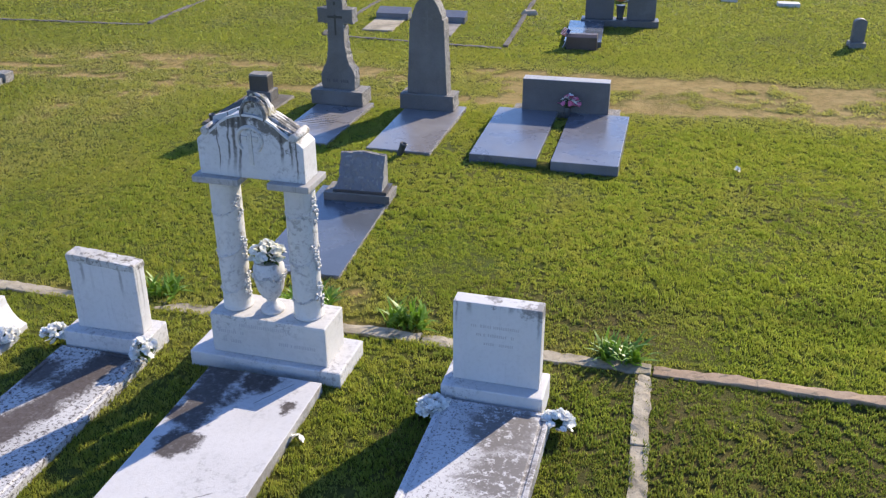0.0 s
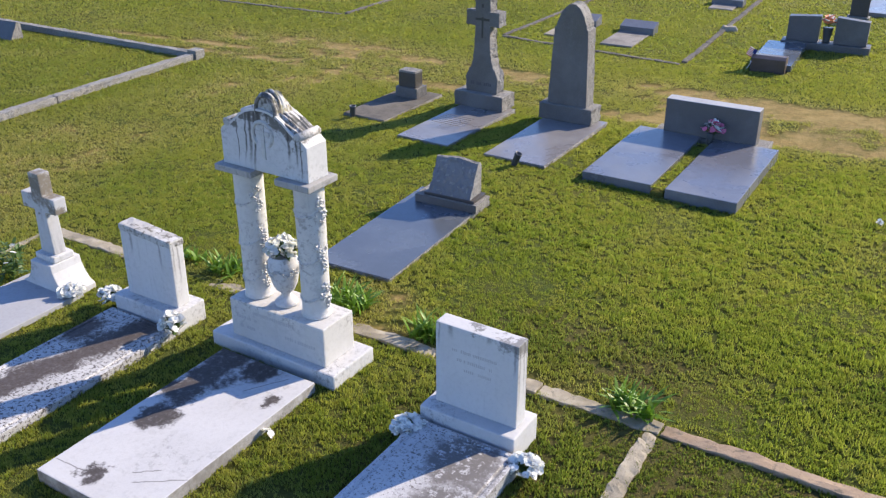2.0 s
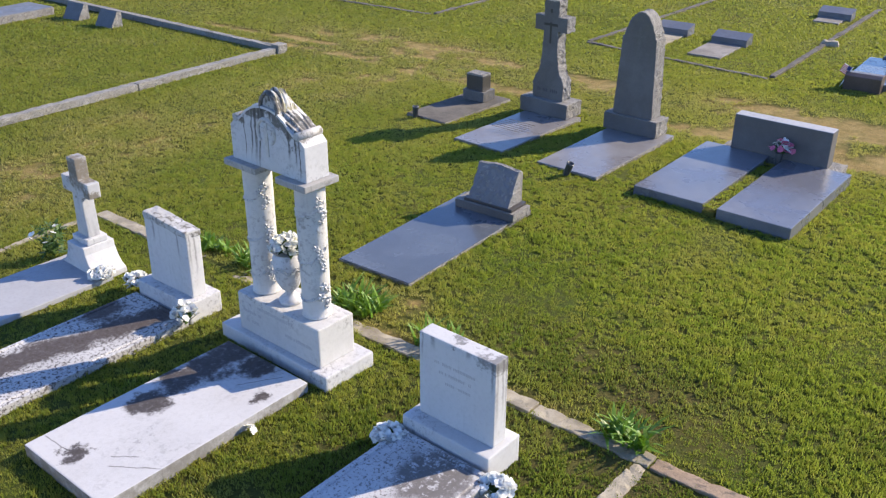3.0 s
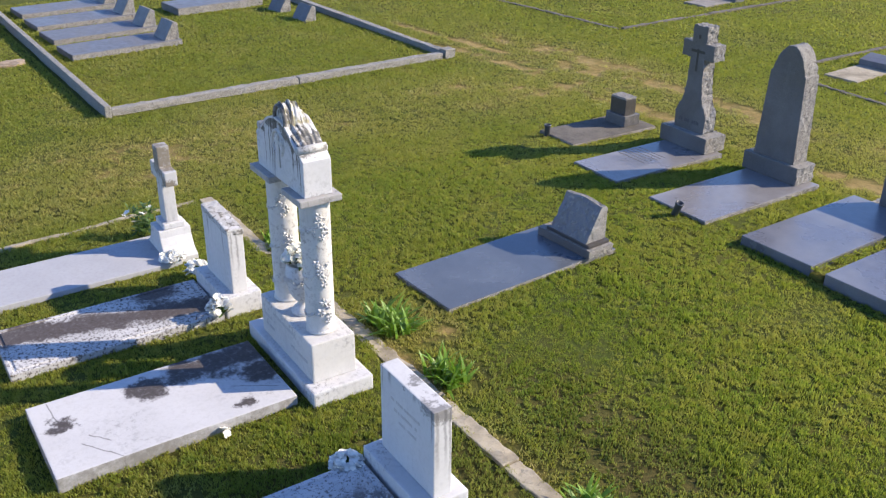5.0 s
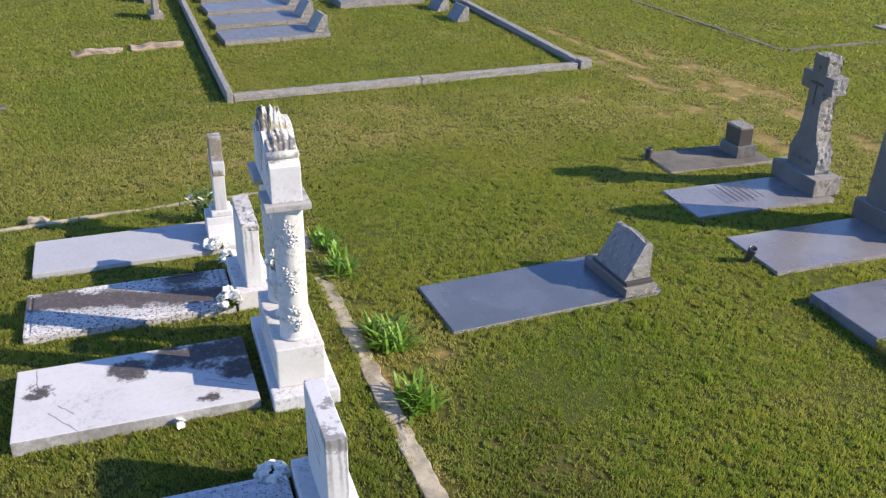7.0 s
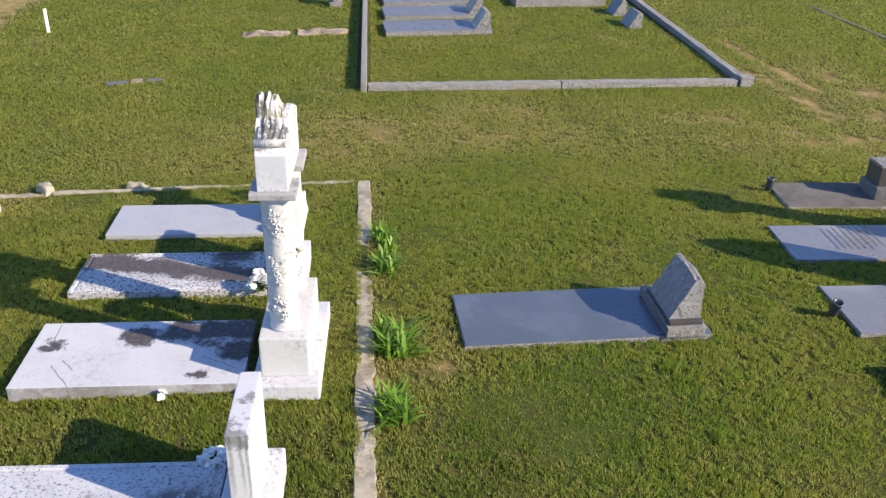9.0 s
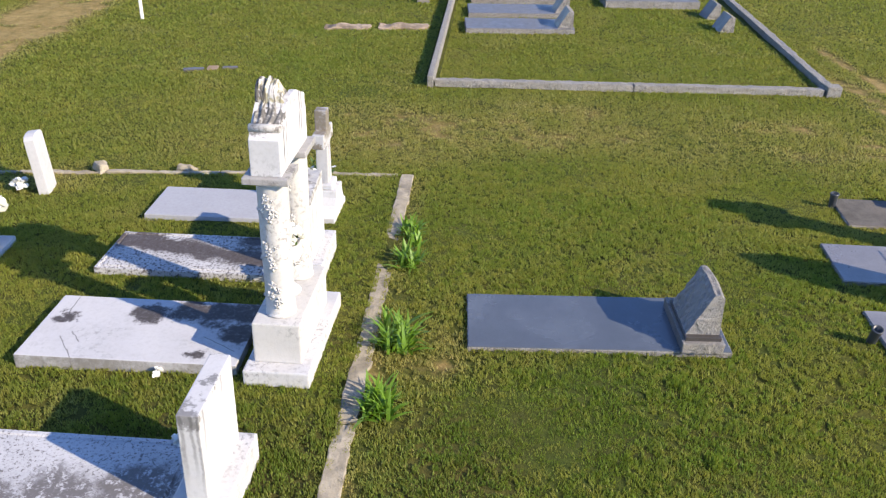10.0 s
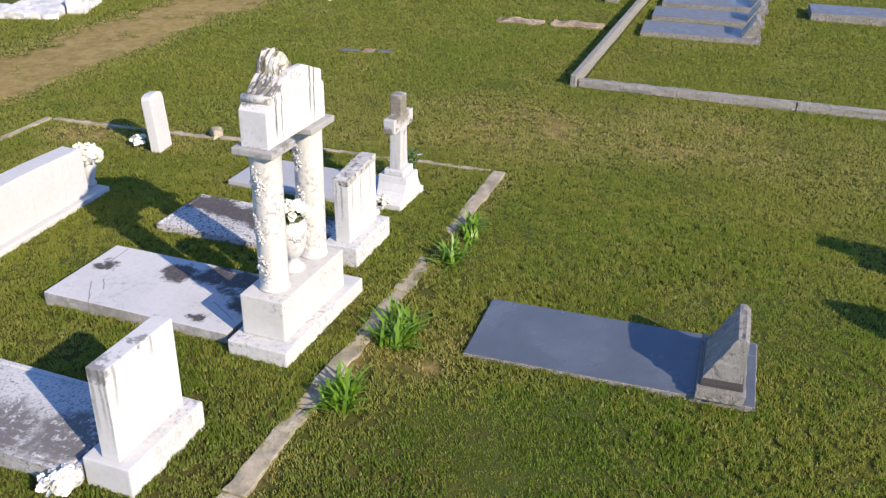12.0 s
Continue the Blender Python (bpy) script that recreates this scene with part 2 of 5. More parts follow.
TURF, BLADES = turf(), grass_blades()
MARBLE = marble("white_marble", 0.3, 0.12, spots=((0.30, 0.0, 0.88, 0.11), (-0.33, -0.09, 0.86, 0.07), (0.0, 0.0, 0.90, 0.06)), dark=(0.20, 0.195, 0.19), fleck_size=26.0, tone=(0.53, 0.525, 0.52),
                runs=((1, -1, 0.29, 0.88, 0.3, 0.014, 0.0), (1, -1, -0.2, 0.88, 0.12, 0.03, 0.0), (1, -1, 0.1, 0.88, 0.1, 0.03, 0.0), (1, -1, -0.29, 0.88, 0.25, 0.012, 0.0), (0, 1, -0.045, 0.88, 0.6, 0.022, 0.0), (0, 1, 0.012, 0.88, 0.5, 0.016, 0.03), (0, 1, 0.05, 0.88, 0.7, 0.014, 0.0), (1, 1, 0.24, 0.88, 0.35, 0.02, 0.1), (1, 1, -0.1, 0.88, 0.2, 0.02, 0.1)))
MARBLE_BASE = marble("white_marble_base", 0.55, 0.2, tone=(0.53, 0.525, 0.52), fleck_size=24.0)
MARBLE_ARCH = marble("white_marble_carved", 0.6, 0.12, tone=(0.53, 0.515, 0.485), fleck_size=24.0)
MARBLE_CLEAN = marble("white_marble_clean", 0.25, 0.15, tone=(0.49, 0.485, 0.48))
MARBLE_GREY = marble("grey_marble", 0.35, 0.2, tone=(0.36, 0.365, 0.385))
MARBLE_LICHEN = marble("lichened_marble", 1.1, 0.6, dark=(0.11, 0.10, 0.085), tone=(0.43, 0.42, 0.395), fleck_size=20.0)
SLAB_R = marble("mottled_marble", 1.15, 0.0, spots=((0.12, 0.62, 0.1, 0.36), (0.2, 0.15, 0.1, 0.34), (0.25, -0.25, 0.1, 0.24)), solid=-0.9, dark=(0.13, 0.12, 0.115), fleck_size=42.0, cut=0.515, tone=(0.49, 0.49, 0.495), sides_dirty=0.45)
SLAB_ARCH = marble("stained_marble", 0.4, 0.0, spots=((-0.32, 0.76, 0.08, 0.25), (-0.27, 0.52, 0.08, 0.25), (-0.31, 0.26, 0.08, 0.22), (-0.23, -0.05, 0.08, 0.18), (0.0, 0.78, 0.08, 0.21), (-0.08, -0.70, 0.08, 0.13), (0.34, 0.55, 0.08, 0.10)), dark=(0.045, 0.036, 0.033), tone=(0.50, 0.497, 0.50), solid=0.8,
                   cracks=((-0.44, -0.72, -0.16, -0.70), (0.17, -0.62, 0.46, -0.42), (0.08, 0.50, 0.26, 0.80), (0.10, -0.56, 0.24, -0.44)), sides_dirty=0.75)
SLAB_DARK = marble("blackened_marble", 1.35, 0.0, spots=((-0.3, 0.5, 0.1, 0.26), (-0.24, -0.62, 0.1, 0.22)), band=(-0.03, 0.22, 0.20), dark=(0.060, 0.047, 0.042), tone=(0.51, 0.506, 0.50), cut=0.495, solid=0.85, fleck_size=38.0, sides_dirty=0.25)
PEDIMENT = marble("streaked_pediment_marble", 0.55, 0.08, spots=((-0.06, -0.128, 2.06, 0.09), (0.10, -0.128, 2.06, 0.07), (-0.17, -0.128, 2.03, 0.08), (0.30, -0.128, 1.95, 0.08), (0.20, -0.128, 2.02, 0.06), (-0.30, -0.128, 1.94, 0.05)), dark=(0.12, 0.112, 0.10), solid=0.3, tone=(0.53, 0.525, 0.52), fleck_size=24.0,
                  runs=((1, -1, -0.075, 2.08, 0.62, 0.016, -0.16), (1, -1, -0.12, 2.06, 0.50, 0.020, -0.1), (1, -1, -0.03, 2.08, 0.16, 0.03, 0.0), (1, -1, 0.05, 2.08, 0.10, 0.03, 0.0), (1, -1, 0.30, 1.95, 0.28, 0.012, 0.0), (1, -1, -0.16, 2.03, 0.46, 0.012, -0.2), (1, -1, -0.25, 1.9, 0.33, 0.008, 0.0), (1, -1, 0.23, 1.93, 0.22, 0.018, 0.0), (1, -1, 0.34, 1.89, 0.34, 0.010, 0.0),
                        (1, 1, 0.26, 1.94, 0.36, 0.02, 0.1), (1, 1, 0.19, 1.97, 0.45, 0.009, 0.0), (1, 1, -0.20, 1.92, 0.3, 0.016, 0.0), (1, 1, -0.26, 1.9, 0.34, 0.014, 0.0)), ink=0.9)


def cloth_marble():
    """Carved cloth in marble: dark grime caught in the folds, olive lichen on the crests, black mottling low down."""
    n = Nodes("carved_cloth_marble")
    v = n.coords()
    low = n.node("ShaderNodeSeparateXYZ", {0: v}).outputs[2]
    groove = n.noise(n.coords(scale=(4.5, 15.0, 3.0)), 1.6, 5, 0.65, 0.9)
    col = n.mix(n.noise(v, 14, 5, 0.65), (0.55, 0.54, 0.52), (0.44, 0.425, 0.39))
    lichen = n.math("MULTIPLY", n.ramp(n.noise(v, 11, 6, 0.7), 0.44, 0.56, 0, 0.85), n.ramp(low, 1.96, 2.05))
    col = n.mix(lichen, col, (0.26, 0.235, 0.12))
    col = n.mix(n.ramp(groove, 0.49, 0.56, 0, 0.88), col, (0.06, 0.052, 0.045))
    mottle = n.math("MULTIPLY", n.ramp(n.noise(v, 24, 7, 0.75, 0.3), 0.34, 0.52, 0, 0.9), n.ramp(low, 2.07, 2.0, 0, 1))
    col = n.mix(mottle, col, (0.10, 0.095, 0.085))
    return n.done(col, 0.75, n.bump(n.noise(v, 60, 6, 0.7), 0.25, 0.006), 0.3)


CLOTH = cloth_marble()
GRANITE = granite("blue_grey_granite", (0.100, 0.096, 0.094), 0.45, 0.3)
GRANITE_POLISHED = granite("polished_granite", (0.086, 0.098, 0.114), 0.22, 0.2, 0.15, 0.02, 0.0, 0.8)
GRANITE_PAIR = granite("pale_polished_granite", (0.125, 0.13, 0.152), 0.28, 0.2, 0.2, 0.02, 0.0, 0.7)
GRANITE_LEDGER = granite("honed_granite", (0.18, 0.172, 0.174), 0.3, 0.2, 0.35, 0.05, 0.0, 0.75)
KERB = granite("grey_kerb_granite", (0.27, 0.256, 0.228), 0.88, 0.4, 0.35, 0.7, 1.6)
GRANITE_HONED = granite("dull_granite", (0.12, 0.122, 0.135), 0.42, 0.2, 0.2, 0.03)
GRANITE_DARK = granite("dark_granite", (0.055, 0.05, 0.048), 0.4, 0.35, 0.3)
GRANITE_PITCHED = granite("rock_pitched_granite", (0.235, 0.222, 0.20), 0.88, 0.4, 0.45, 0.7, 1.6)
CURB = concrete("weathered_curb_concrete", (0.40, 0.352, 0.265), (0.23, 0.198, 0.142))
CURB_BROWN = concrete("brown_curb_concrete", (0.36, 0.265, 0.18), (0.25, 0.18, 0.12))
CONCRETE = concrete("grey_concrete", (0.27, 0.25, 0.225), (0.17, 0.155, 0.14))
CONCRETE_DARK = concrete("dark_old_concrete", (0.15, 0.135, 0.115), (0.09, 0.082, 0.07))
SOILED = concrete("soil_covered_slab", (0.42, 0.33, 0.24), (0.17, 0.13, 0.085))
LETTERS = plain("letter_shadow", (0.07, 0.07, 0.075), 0.8, 0.1)
LETTER_GREY = plain("cut_granite", (0.125, 0.12, 0.12), 0.8, 0.1)
LETTERS_MARBLE = plain("cut_marble", (0.40, 0.39, 0.38), 0.8, 0.1)
BRONZE = plain("dark_bronze", (0.035, 0.034, 0.03), 0.45, 0.3)
PETAL = plain("white_petal", (0.82, 0.82, 0.78), 0.6, 0.06, 20, 0.25)
PETAL_CREAM = plain("cream_petal", (0.80, 0.79, 0.69), 0.6, 0.08, 20, 0.25)
PETAL_PINK = plain("pink_petal", (0.68, 0.20, 0.33), 0.6, 0.2, 20, 0.25)
PETAL_ORANGE = plain("orange_petal", (0.75, 0.26, 0.12), 0.6, 0.2, 20, 0.25)
LEAF = plain("leaf", (0.07, 0.13, 0.025), 0.5, 0.35, 12, 0.3)
LILY_LEAF = plain("lily_leaf", (0.140, 0.260, 0.020), 0.45, 0.4, 9, 0.3)
VASE_DARK = plain("dark_vase_metal", (0.045, 0.05, 0.055), 0.4, 0.2)
POST = plain("white_post_paint", (0.75, 0.75, 0.72), 0.6, 0.06)
FLAG_RED = plain("flag_red", (0.5, 0.05, 0.06), 0.7, 0.1, 20, 0.3)
FLAG_WHITE = plain("flag_white", (0.8, 0.8, 0.8), 0.7, 0.05, 20, 0.3)
FLAG_BLUE = plain("flag_blue", (0.03, 0.05, 0.22), 0.7, 0.1, 20, 0.3)


# ---- shapes ----
def lift(x, y):
    """Height of the ground: two very low swells under the graves."""
    return 0.07 * math.exp(-(((x + 3) / 5.0) ** 2) - ((y - 5.8) / 3.4) ** 2) + 0.06 * math.exp(-(((x + 3.8) / 2.6) ** 2) - ((y - 10.5) / 3.0) ** 2)


def thing(name, x, y, rz=0.0, label="", category="", group="", z=None, lean=(0, 0)):
    ob = new(name)
    ob.empty_display_size = 0.2
    ob.matrix_world = pose(x, y, lift(x, y) if z is None else z, lean[0], lean[1], rz)
    return tagged(ob, label, category, group)


def part(name, bm, material, parent, label="", smooth=False):
    """Links a bmesh as one mesh object under a thing or a part."""
    me = bpy.data.meshes.new(name)
    bm.normal_update()
    if smooth:
        for f in bm.faces:
            f.smooth = True
    bm.to_mesh(me)
    bm.free()
    me.materials.append(material)
    ob = new(name, me)
    ob.parent = parent
    return tagged(ob, label)


def sides(ob, material):
    """Gives the rough sides of a stone, those that look neither to the front nor to the back, their own material."""
    ob.data.materials.append(material)
    for f in ob.data.polygons:
        f.material_index = 1 if abs(f.normal.y) < 0.75 else 0
    return ob


def box(x0, x1, y0, y1, z0, z1, bevel=0.006, taper=(1.0, 1.0), bm=None):
    """A block with worn, bevelled edges; taper narrows its top in x and y."""
    bm = bm or bmesh.new()
    cx, cy = (x0 + x1) / 2, (y0 + y1) / 2
    vs = []
    for z, k in ((z0, (1, 1)), (z1, taper)):
        for x, y in ((x0, y0), (x1, y0), (x1, y1), (x0, y1)):
            vs.append(bm.verts.new((cx + (x - cx) * k[0], cy + (y - cy) * k[1], z)))
    made = [bm.faces.new([vs[i] for i in f]) for f in ((3, 2, 1, 0), (4, 5, 6, 7), (0, 1, 5, 4), (1, 2, 6, 5), (2, 3, 7, 6), (3, 0, 4, 7))]
    if bevel:
        edges = {e for f in made for e in f.edges}
        bmesh.ops.bevel(bm, geom=list(edges), offset=bevel, segments=2, profile=0.6, affect="EDGES")
    return bm


def prism(outline, y0, y1, bevel=0.006):
    """An outline in x and z, drawn out from y0 to y1."""
    bm = bmesh.new()
    front = [bm.verts.new((x, y0, z)) for x, z in outline]
    back = [bm.verts.new((x, y1, z)) for x, z in outline]
    k = len(outline)
    bm.faces.new(front)
    bm.faces.new(back[::-1])
    for i in range(k):
        bm.faces.new((front[i], back[i], back[(i + 1) % k], front[(i + 1) % k]))
    bmesh.ops.recalc_face_normals(bm, faces=bm.faces)
    if bevel:
        sharp = [e for e in bm.edges if e.calc_face_angle(0) > 0.35]
        bmesh.ops.bevel(bm, geom=sharp, offset=bevel, segments=2, profile=0.6, affect="EDGES")
    return bm


def side_prism(outline, x0, x1, bevel=0.006):
    """An outline in y and z, drawn out from x0 to x1."""
    bm = prism([(y, z) for y, z in outline], x0, x1, bevel)
    for v in bm.verts:
        v.co = Vector((v.co.y, v.co.x, v.co.z))
    bmesh.ops.recalc_face_normals(bm, faces=bm.faces)
    return bm


def lathe(profile, steps=28, cx=0.0, cy=0.0):
    bm = bmesh.new()
    rings = [[bm.verts.new((cx + r * math.cos(a), cy + r * math.sin(a), z)) for a in (2 * math.pi * i / steps for i in range(steps))] for r, z in profile]
    for lo, hi in zip(rings, rings[1:]):
        for i in range(steps):
            bm.faces.new((lo[i], lo[(i + 1) % steps], hi[(i + 1) % steps], hi[i]))
    bm.faces.new(rings[0][::-1])
    bm.faces.new(rings[-1])
    return bm


def roughen(bm, cell, deep, keep, seed=0.0, scale=16.0):
    """Cuts the faces into cells and pitches them like hammered rock, but for the faces that keep(point, normal) names."""
    for _ in range(5):
        long = [e for e in bm.edges if e.calc_length() > cell and any(not keep(f.calc_center_median(), f.normal) for f in e.link_faces)]
        if not long or len(bm.verts) > 4500:
            break
        bmesh.ops.subdivide_edges(bm, edges=long, cuts=1, use_grid_fill=True)
        bm.normal_update()
    bmesh.ops.triangulate(bm, faces=[f for f in bm.faces if len(f.verts) > 4])
    bm.normal_update()
    held = {v for f in bm.faces if keep(f.calc_center_median(), f.normal) for v in f.verts}
    for v in bm.verts:
        if v not in held:
            p = v.co * scale + Vector((seed, seed * 1.7, -seed))
            v.co += v.normal * deep * (noise.noise(p) + 0.6 * noise.noise(p * 2.3))
    bm.normal_update()
    return bm


def ground_worn(bm, deep, scale, seed):
    """Softens a stone's outline a little, as weather does."""
    for v in bm.verts:
        p = v.co * scale + Vector((seed, seed, seed))
        v.co += deep * noise.noise_vector(p)
    return bm


def bars(parent, rows, y, height, material, name="inscription"):
    """Rows of unreadable lettering as plain bars on a face that looks to -y; rows: (x0, x1, z)."""
    bm = bmesh.new()
    rnd = random.Random(len(rows) * 7 + int(abs(y) * 100))
    for x0, x1, z in rows:
        x = x0
        while x < x1 - 0.01:
            w = min(height * rnd.uniform(0.45, 0.75), x1 - x)
            if rnd.random() > 0.14:
                box(x, x + w * 0.62, y - 0.0012, y + 0.004, z, z + height * rnd.uniform(0.8, 1.0), 0, bm=bm)
            x += w
    return tagged(part(name, bm, material, parent), kind="stuff")


def flat_bars(parent, rows, z, height, material, name="inscription"):
    """The same on a face that looks up; rows: (x0, x1, y)."""
    bm = bmesh.new()
    rnd = random.Random(len(rows) * 5)
    for x0, x1, y in rows:
        x = x0
        while x < x1 - 0.01:
            w = min(rnd.uniform(0.015, 0.045), x1 - x)
            box(x, x + w * 0.7, y, y + height, z - 0.004, z + 0.0015, 0, bm=bm)
            x += w
    return tagged(part(name, bm, material, parent), kind="stuff")


def slab_top(w, l, z0, z1, groove=0.0, bevel=0.008, taper=1.0):
    bm = box(-w / 2, w / 2, -l / 2, l / 2, z0, z1, 0, (taper, taper))
    if groove:
        bm.normal_update()
        top = [max(bm.faces, key=lambda f: f.calc_center_median().z)]
        for thick, deep in ((groove, 0.0), (0.010, -0.009), (0.014, 0.0), (0.010, 0.009)):
            bmesh.ops.inset_region(bm, faces=top, thickness=thick, depth=deep, use_even_offset=True)
    outer = [e for e in bm.edges if max(abs(v.co.x) for v in e.verts) > w / 2 * taper - 1e-3 or max(abs(v.co.y) for v in e.verts) > l / 2 * taper - 1e-3]
    outer = [e for e in outer if all(abs(v.co.x) > w / 2 * taper - 1e-3 and abs(v.co.y) > l / 2 * taper - 1e-3 for v in e.verts)]
    bmesh.ops.bevel(bm, geom=outer, offset=bevel, segments=2, profile=0.6, affect="EDGES")
    return bm


HOLES = []  # plan rectangles where no grass grows: x, y, half width, half length, turn


def clear(x, y, w, l, rz=0.0):
    HOLES.append((x, y, w / 2, l / 2, radians(rz)))


def ledger(x, y, w, l, top, material, label, rz=0.0, groove=0.0, group="ledgers", sunk=0.06, pitched=None, z=None, taper=1.0):
    ob = thing("ledger_slab", x, y, rz, label, "grave ledger", group, z)
    base = lift(x, y) if z is None else z
    bm = slab_top(w, l, -sunk, top - base, groove, taper=taper)
    if pitched:
        h = top - base
        body = box(-w / 2, w / 2, -l / 2, l / 2, -sunk, h - 0.006, 0.004)
        roughen(body, 0.07, 0.012, lambda c, nrm: nrm.z > 0.7, x * 3)
        part("slab_edge", body, pitched, ob, "rock-pitched sides")
        bm.free()
        bm = box(-w / 2 + 0.006, w / 2 - 0.006, -l / 2 + 0.006, l / 2 - 0.006, h - 0.02, h, 0.004)
    part("slab", bm, material, ob)
    clear(x, y, w, l, rz)
    return ob


def petals(bm, c, r, rnd, count=8):
    """One open flower: three rings of cupped, round-ended petals round a small heart."""
    ax = Vector((rnd.uniform(-0.8, 0.8), rnd.uniform(-0.8, 0.8), rnd.uniform(0.4, 1.2))).normalized()
    u = ax.orthogonal().normalized()
    w = ax.cross(u)
    for ring, (rr, up) in enumerate(((1.0, 0.10), (0.74, 0.34), (0.42, 0.55))):
        for i in range(count - ring):
            a = 2 * math.pi * (i + 0.5 * ring) / (count - ring) + rnd.uniform(-0.2, 0.2)
            d, s = u * math.cos(a) + w * math.sin(a), u * -math.sin(a) + w * math.cos(a)
            k = r * rr * rnd.uniform(0.85, 1.15)
            pts = [c, c + d * k * 0.6 + s * k * 0.36 + ax * k * up, c + d * k * 0.95 + s * k * 0.2 + ax * k * (up + 0.12), c + d * k * 0.95 - s * k * 0.2 + ax * k * (up + 0.12), c + d * k * 0.6 - s * k * 0.36 + ax * k * up]
            bm.faces.new([bm.verts.new(p) for p in pts])


def leaves(bm, c, r, rnd, count):
    for _ in range(count):
        d = Vector((rnd.uniform(-1, 1), rnd.uniform(-1, 1), rnd.uniform(-0.5, 0.8))).normalized()
        s = d.cross(Vector((0, 0, 1)) + 0.3 * Vector((rnd.random(), rnd.random(), 0))).normalized()
        k = r * rnd.uniform(0.7, 1.2)
        pts = [c, c + d * k * 0.5 + s * k * 0.2, c + d * k, c + d * k * 0.5 - s * k * 0.2]
        bm.faces.new([bm.verts.new(p) for p in pts])


def bouquet(x, y, z, r, petal, label, seed, count=14, flat=0.7, second=None, flower=0.033, leafy=12):
    """A bunch of artificial flowers: blossoms over a few leaves and stems."""
    ob = thing("flower_bouquet", x, y, 0, label, "flowers", z=z)
    rnd = random.Random(seed)
    bm, bm2, green = bmesh.new(), bmesh.new(), bmesh.new()
    for i in range(count):
        a, e = rnd.uniform(0, 6.283), rnd.uniform(0.05, 1.0)
        c = Vector((r * math.cos(a) * math.sqrt(1 - e * e), r * math.sin(a) * math.sqrt(1 - e * e), r * flat * (0.35 + e)))
        petals(bm2 if second and i % 2 else bm, c, flower * rnd.uniform(0.8, 1.25), rnd)
        if i % 3 == 0:
            leaves(green, c * 0.6, r * 0.4, rnd, 2)
        d = c.normalized() * 0.004
        side = Vector((0.003, 0.002, 0))
        green.faces.new([green.verts.new(p) for p in (Vector((0, 0, -0.01)) - side, Vector((0, 0, -0.01)) + side, c + side, c - side)])
    for _ in range(leafy // 4):
        leaves(green, Vector((rnd.uniform(-0.45, 0.45) * r, rnd.uniform(-0.45, 0.45) * r, r * rnd.uniform(0.2, 1.6 if leafy > 12 else 0.4))), r * (0.38 if leafy > 12 else 0.8), rnd, 4)
    part("blossoms", bm, petal, ob)
    if second:
        part("blossoms", bm2, second, ob, "white blossoms")
    else:
        bm2.free()
    part("foliage", green, LEAF, ob, "green leaves")
    return ob


# ---- the old family plot: marble stones and ledgers ----
def headstone_tablet():
    ob = thing("headstone", -1.085, 5.745, -3.5, "upright white marble tablet with grey stains on a low block", "headstone", "marble headstones", z=0.03)
    part("base", box(-0.385, 0.36, -0.18, 0.165, -0.05, 0.225, 0.012), MARBLE_BASE, ob)
    part("tablet", box(-0.32, 0.315, -0.07, 0.062, 0.225, 0.87, 0.008), MARBLE, ob)
    bars(ob, [(-0.2, 0.16, 0.68), (-0.15, 0.13, 0.61), (-0.12, 0.12, 0.54)], -0.07, 0.024, LETTERS_MARBLE)
    clear(-1.085, 5.745, 0.72, 0.32, -3.5)


def worn_headstone():
    ob = thing("headstone", -4.21, 5.89, -2.5, "weathered white marble headstone with blackened sloping top and run marks", "headstone", "marble headstones", z=0.045)
    part("base", box(-0.37, 0.36, -0.17, 0.16, -0.05, 0.20, 0.012), MARBLE_BASE, ob)
    top = [(-0.285, 0.20), (0.295, 0.20), (0.30, 0.80), (0.15, 0.815), (0.0, 0.825), (-0.15, 0.84), (-0.28, 0.845)]
    part("tablet", ground_worn(prism(top, -0.075, 0.065, 0.010), 0.006, 7, 2.0), marble("streaked_marble", 0.45, 0.2, tone=(0.53, 0.525, 0.515), fleck_size=24.0, runs=((1, -1, -0.16, 0.84, 0.3, 0.022, 0.0), (1, -1, 0.17, 0.82, 0.35, 0.016, 0.0), (0, 1, 0.0, 0.8, 0.5, 0.014, 0.0), (0, 1, -0.05, 0.8, 0.4, 0.014, 0.0), (1, 1, 0.05, 0.84, 0.6, 0.016, 0.0), (1, 1, -0.15, 0.84, 0.4, 0.014, 0.0), (1, 1, 0.22, 0.8, 0.4, 0.014, 0.0))), ob)
    cap = prism([(-0.284, 0.79), (0.303, 0.75), (0.303, 0.802), (0.15, 0.819), (0.0, 0.829), (-0.15, 0.844), (-0.284, 0.848)], -0.079, 0.069, 0.008)
    roughen(cap, 0.04, 0.007, lambda c, nrm: False, 4.0, 14)
    part("broken_top", cap, MARBLE_LICHEN, ob, "blackened crumbling top edge")
    clear(-4.21, 5.89, 0.72, 0.32, -2.5)


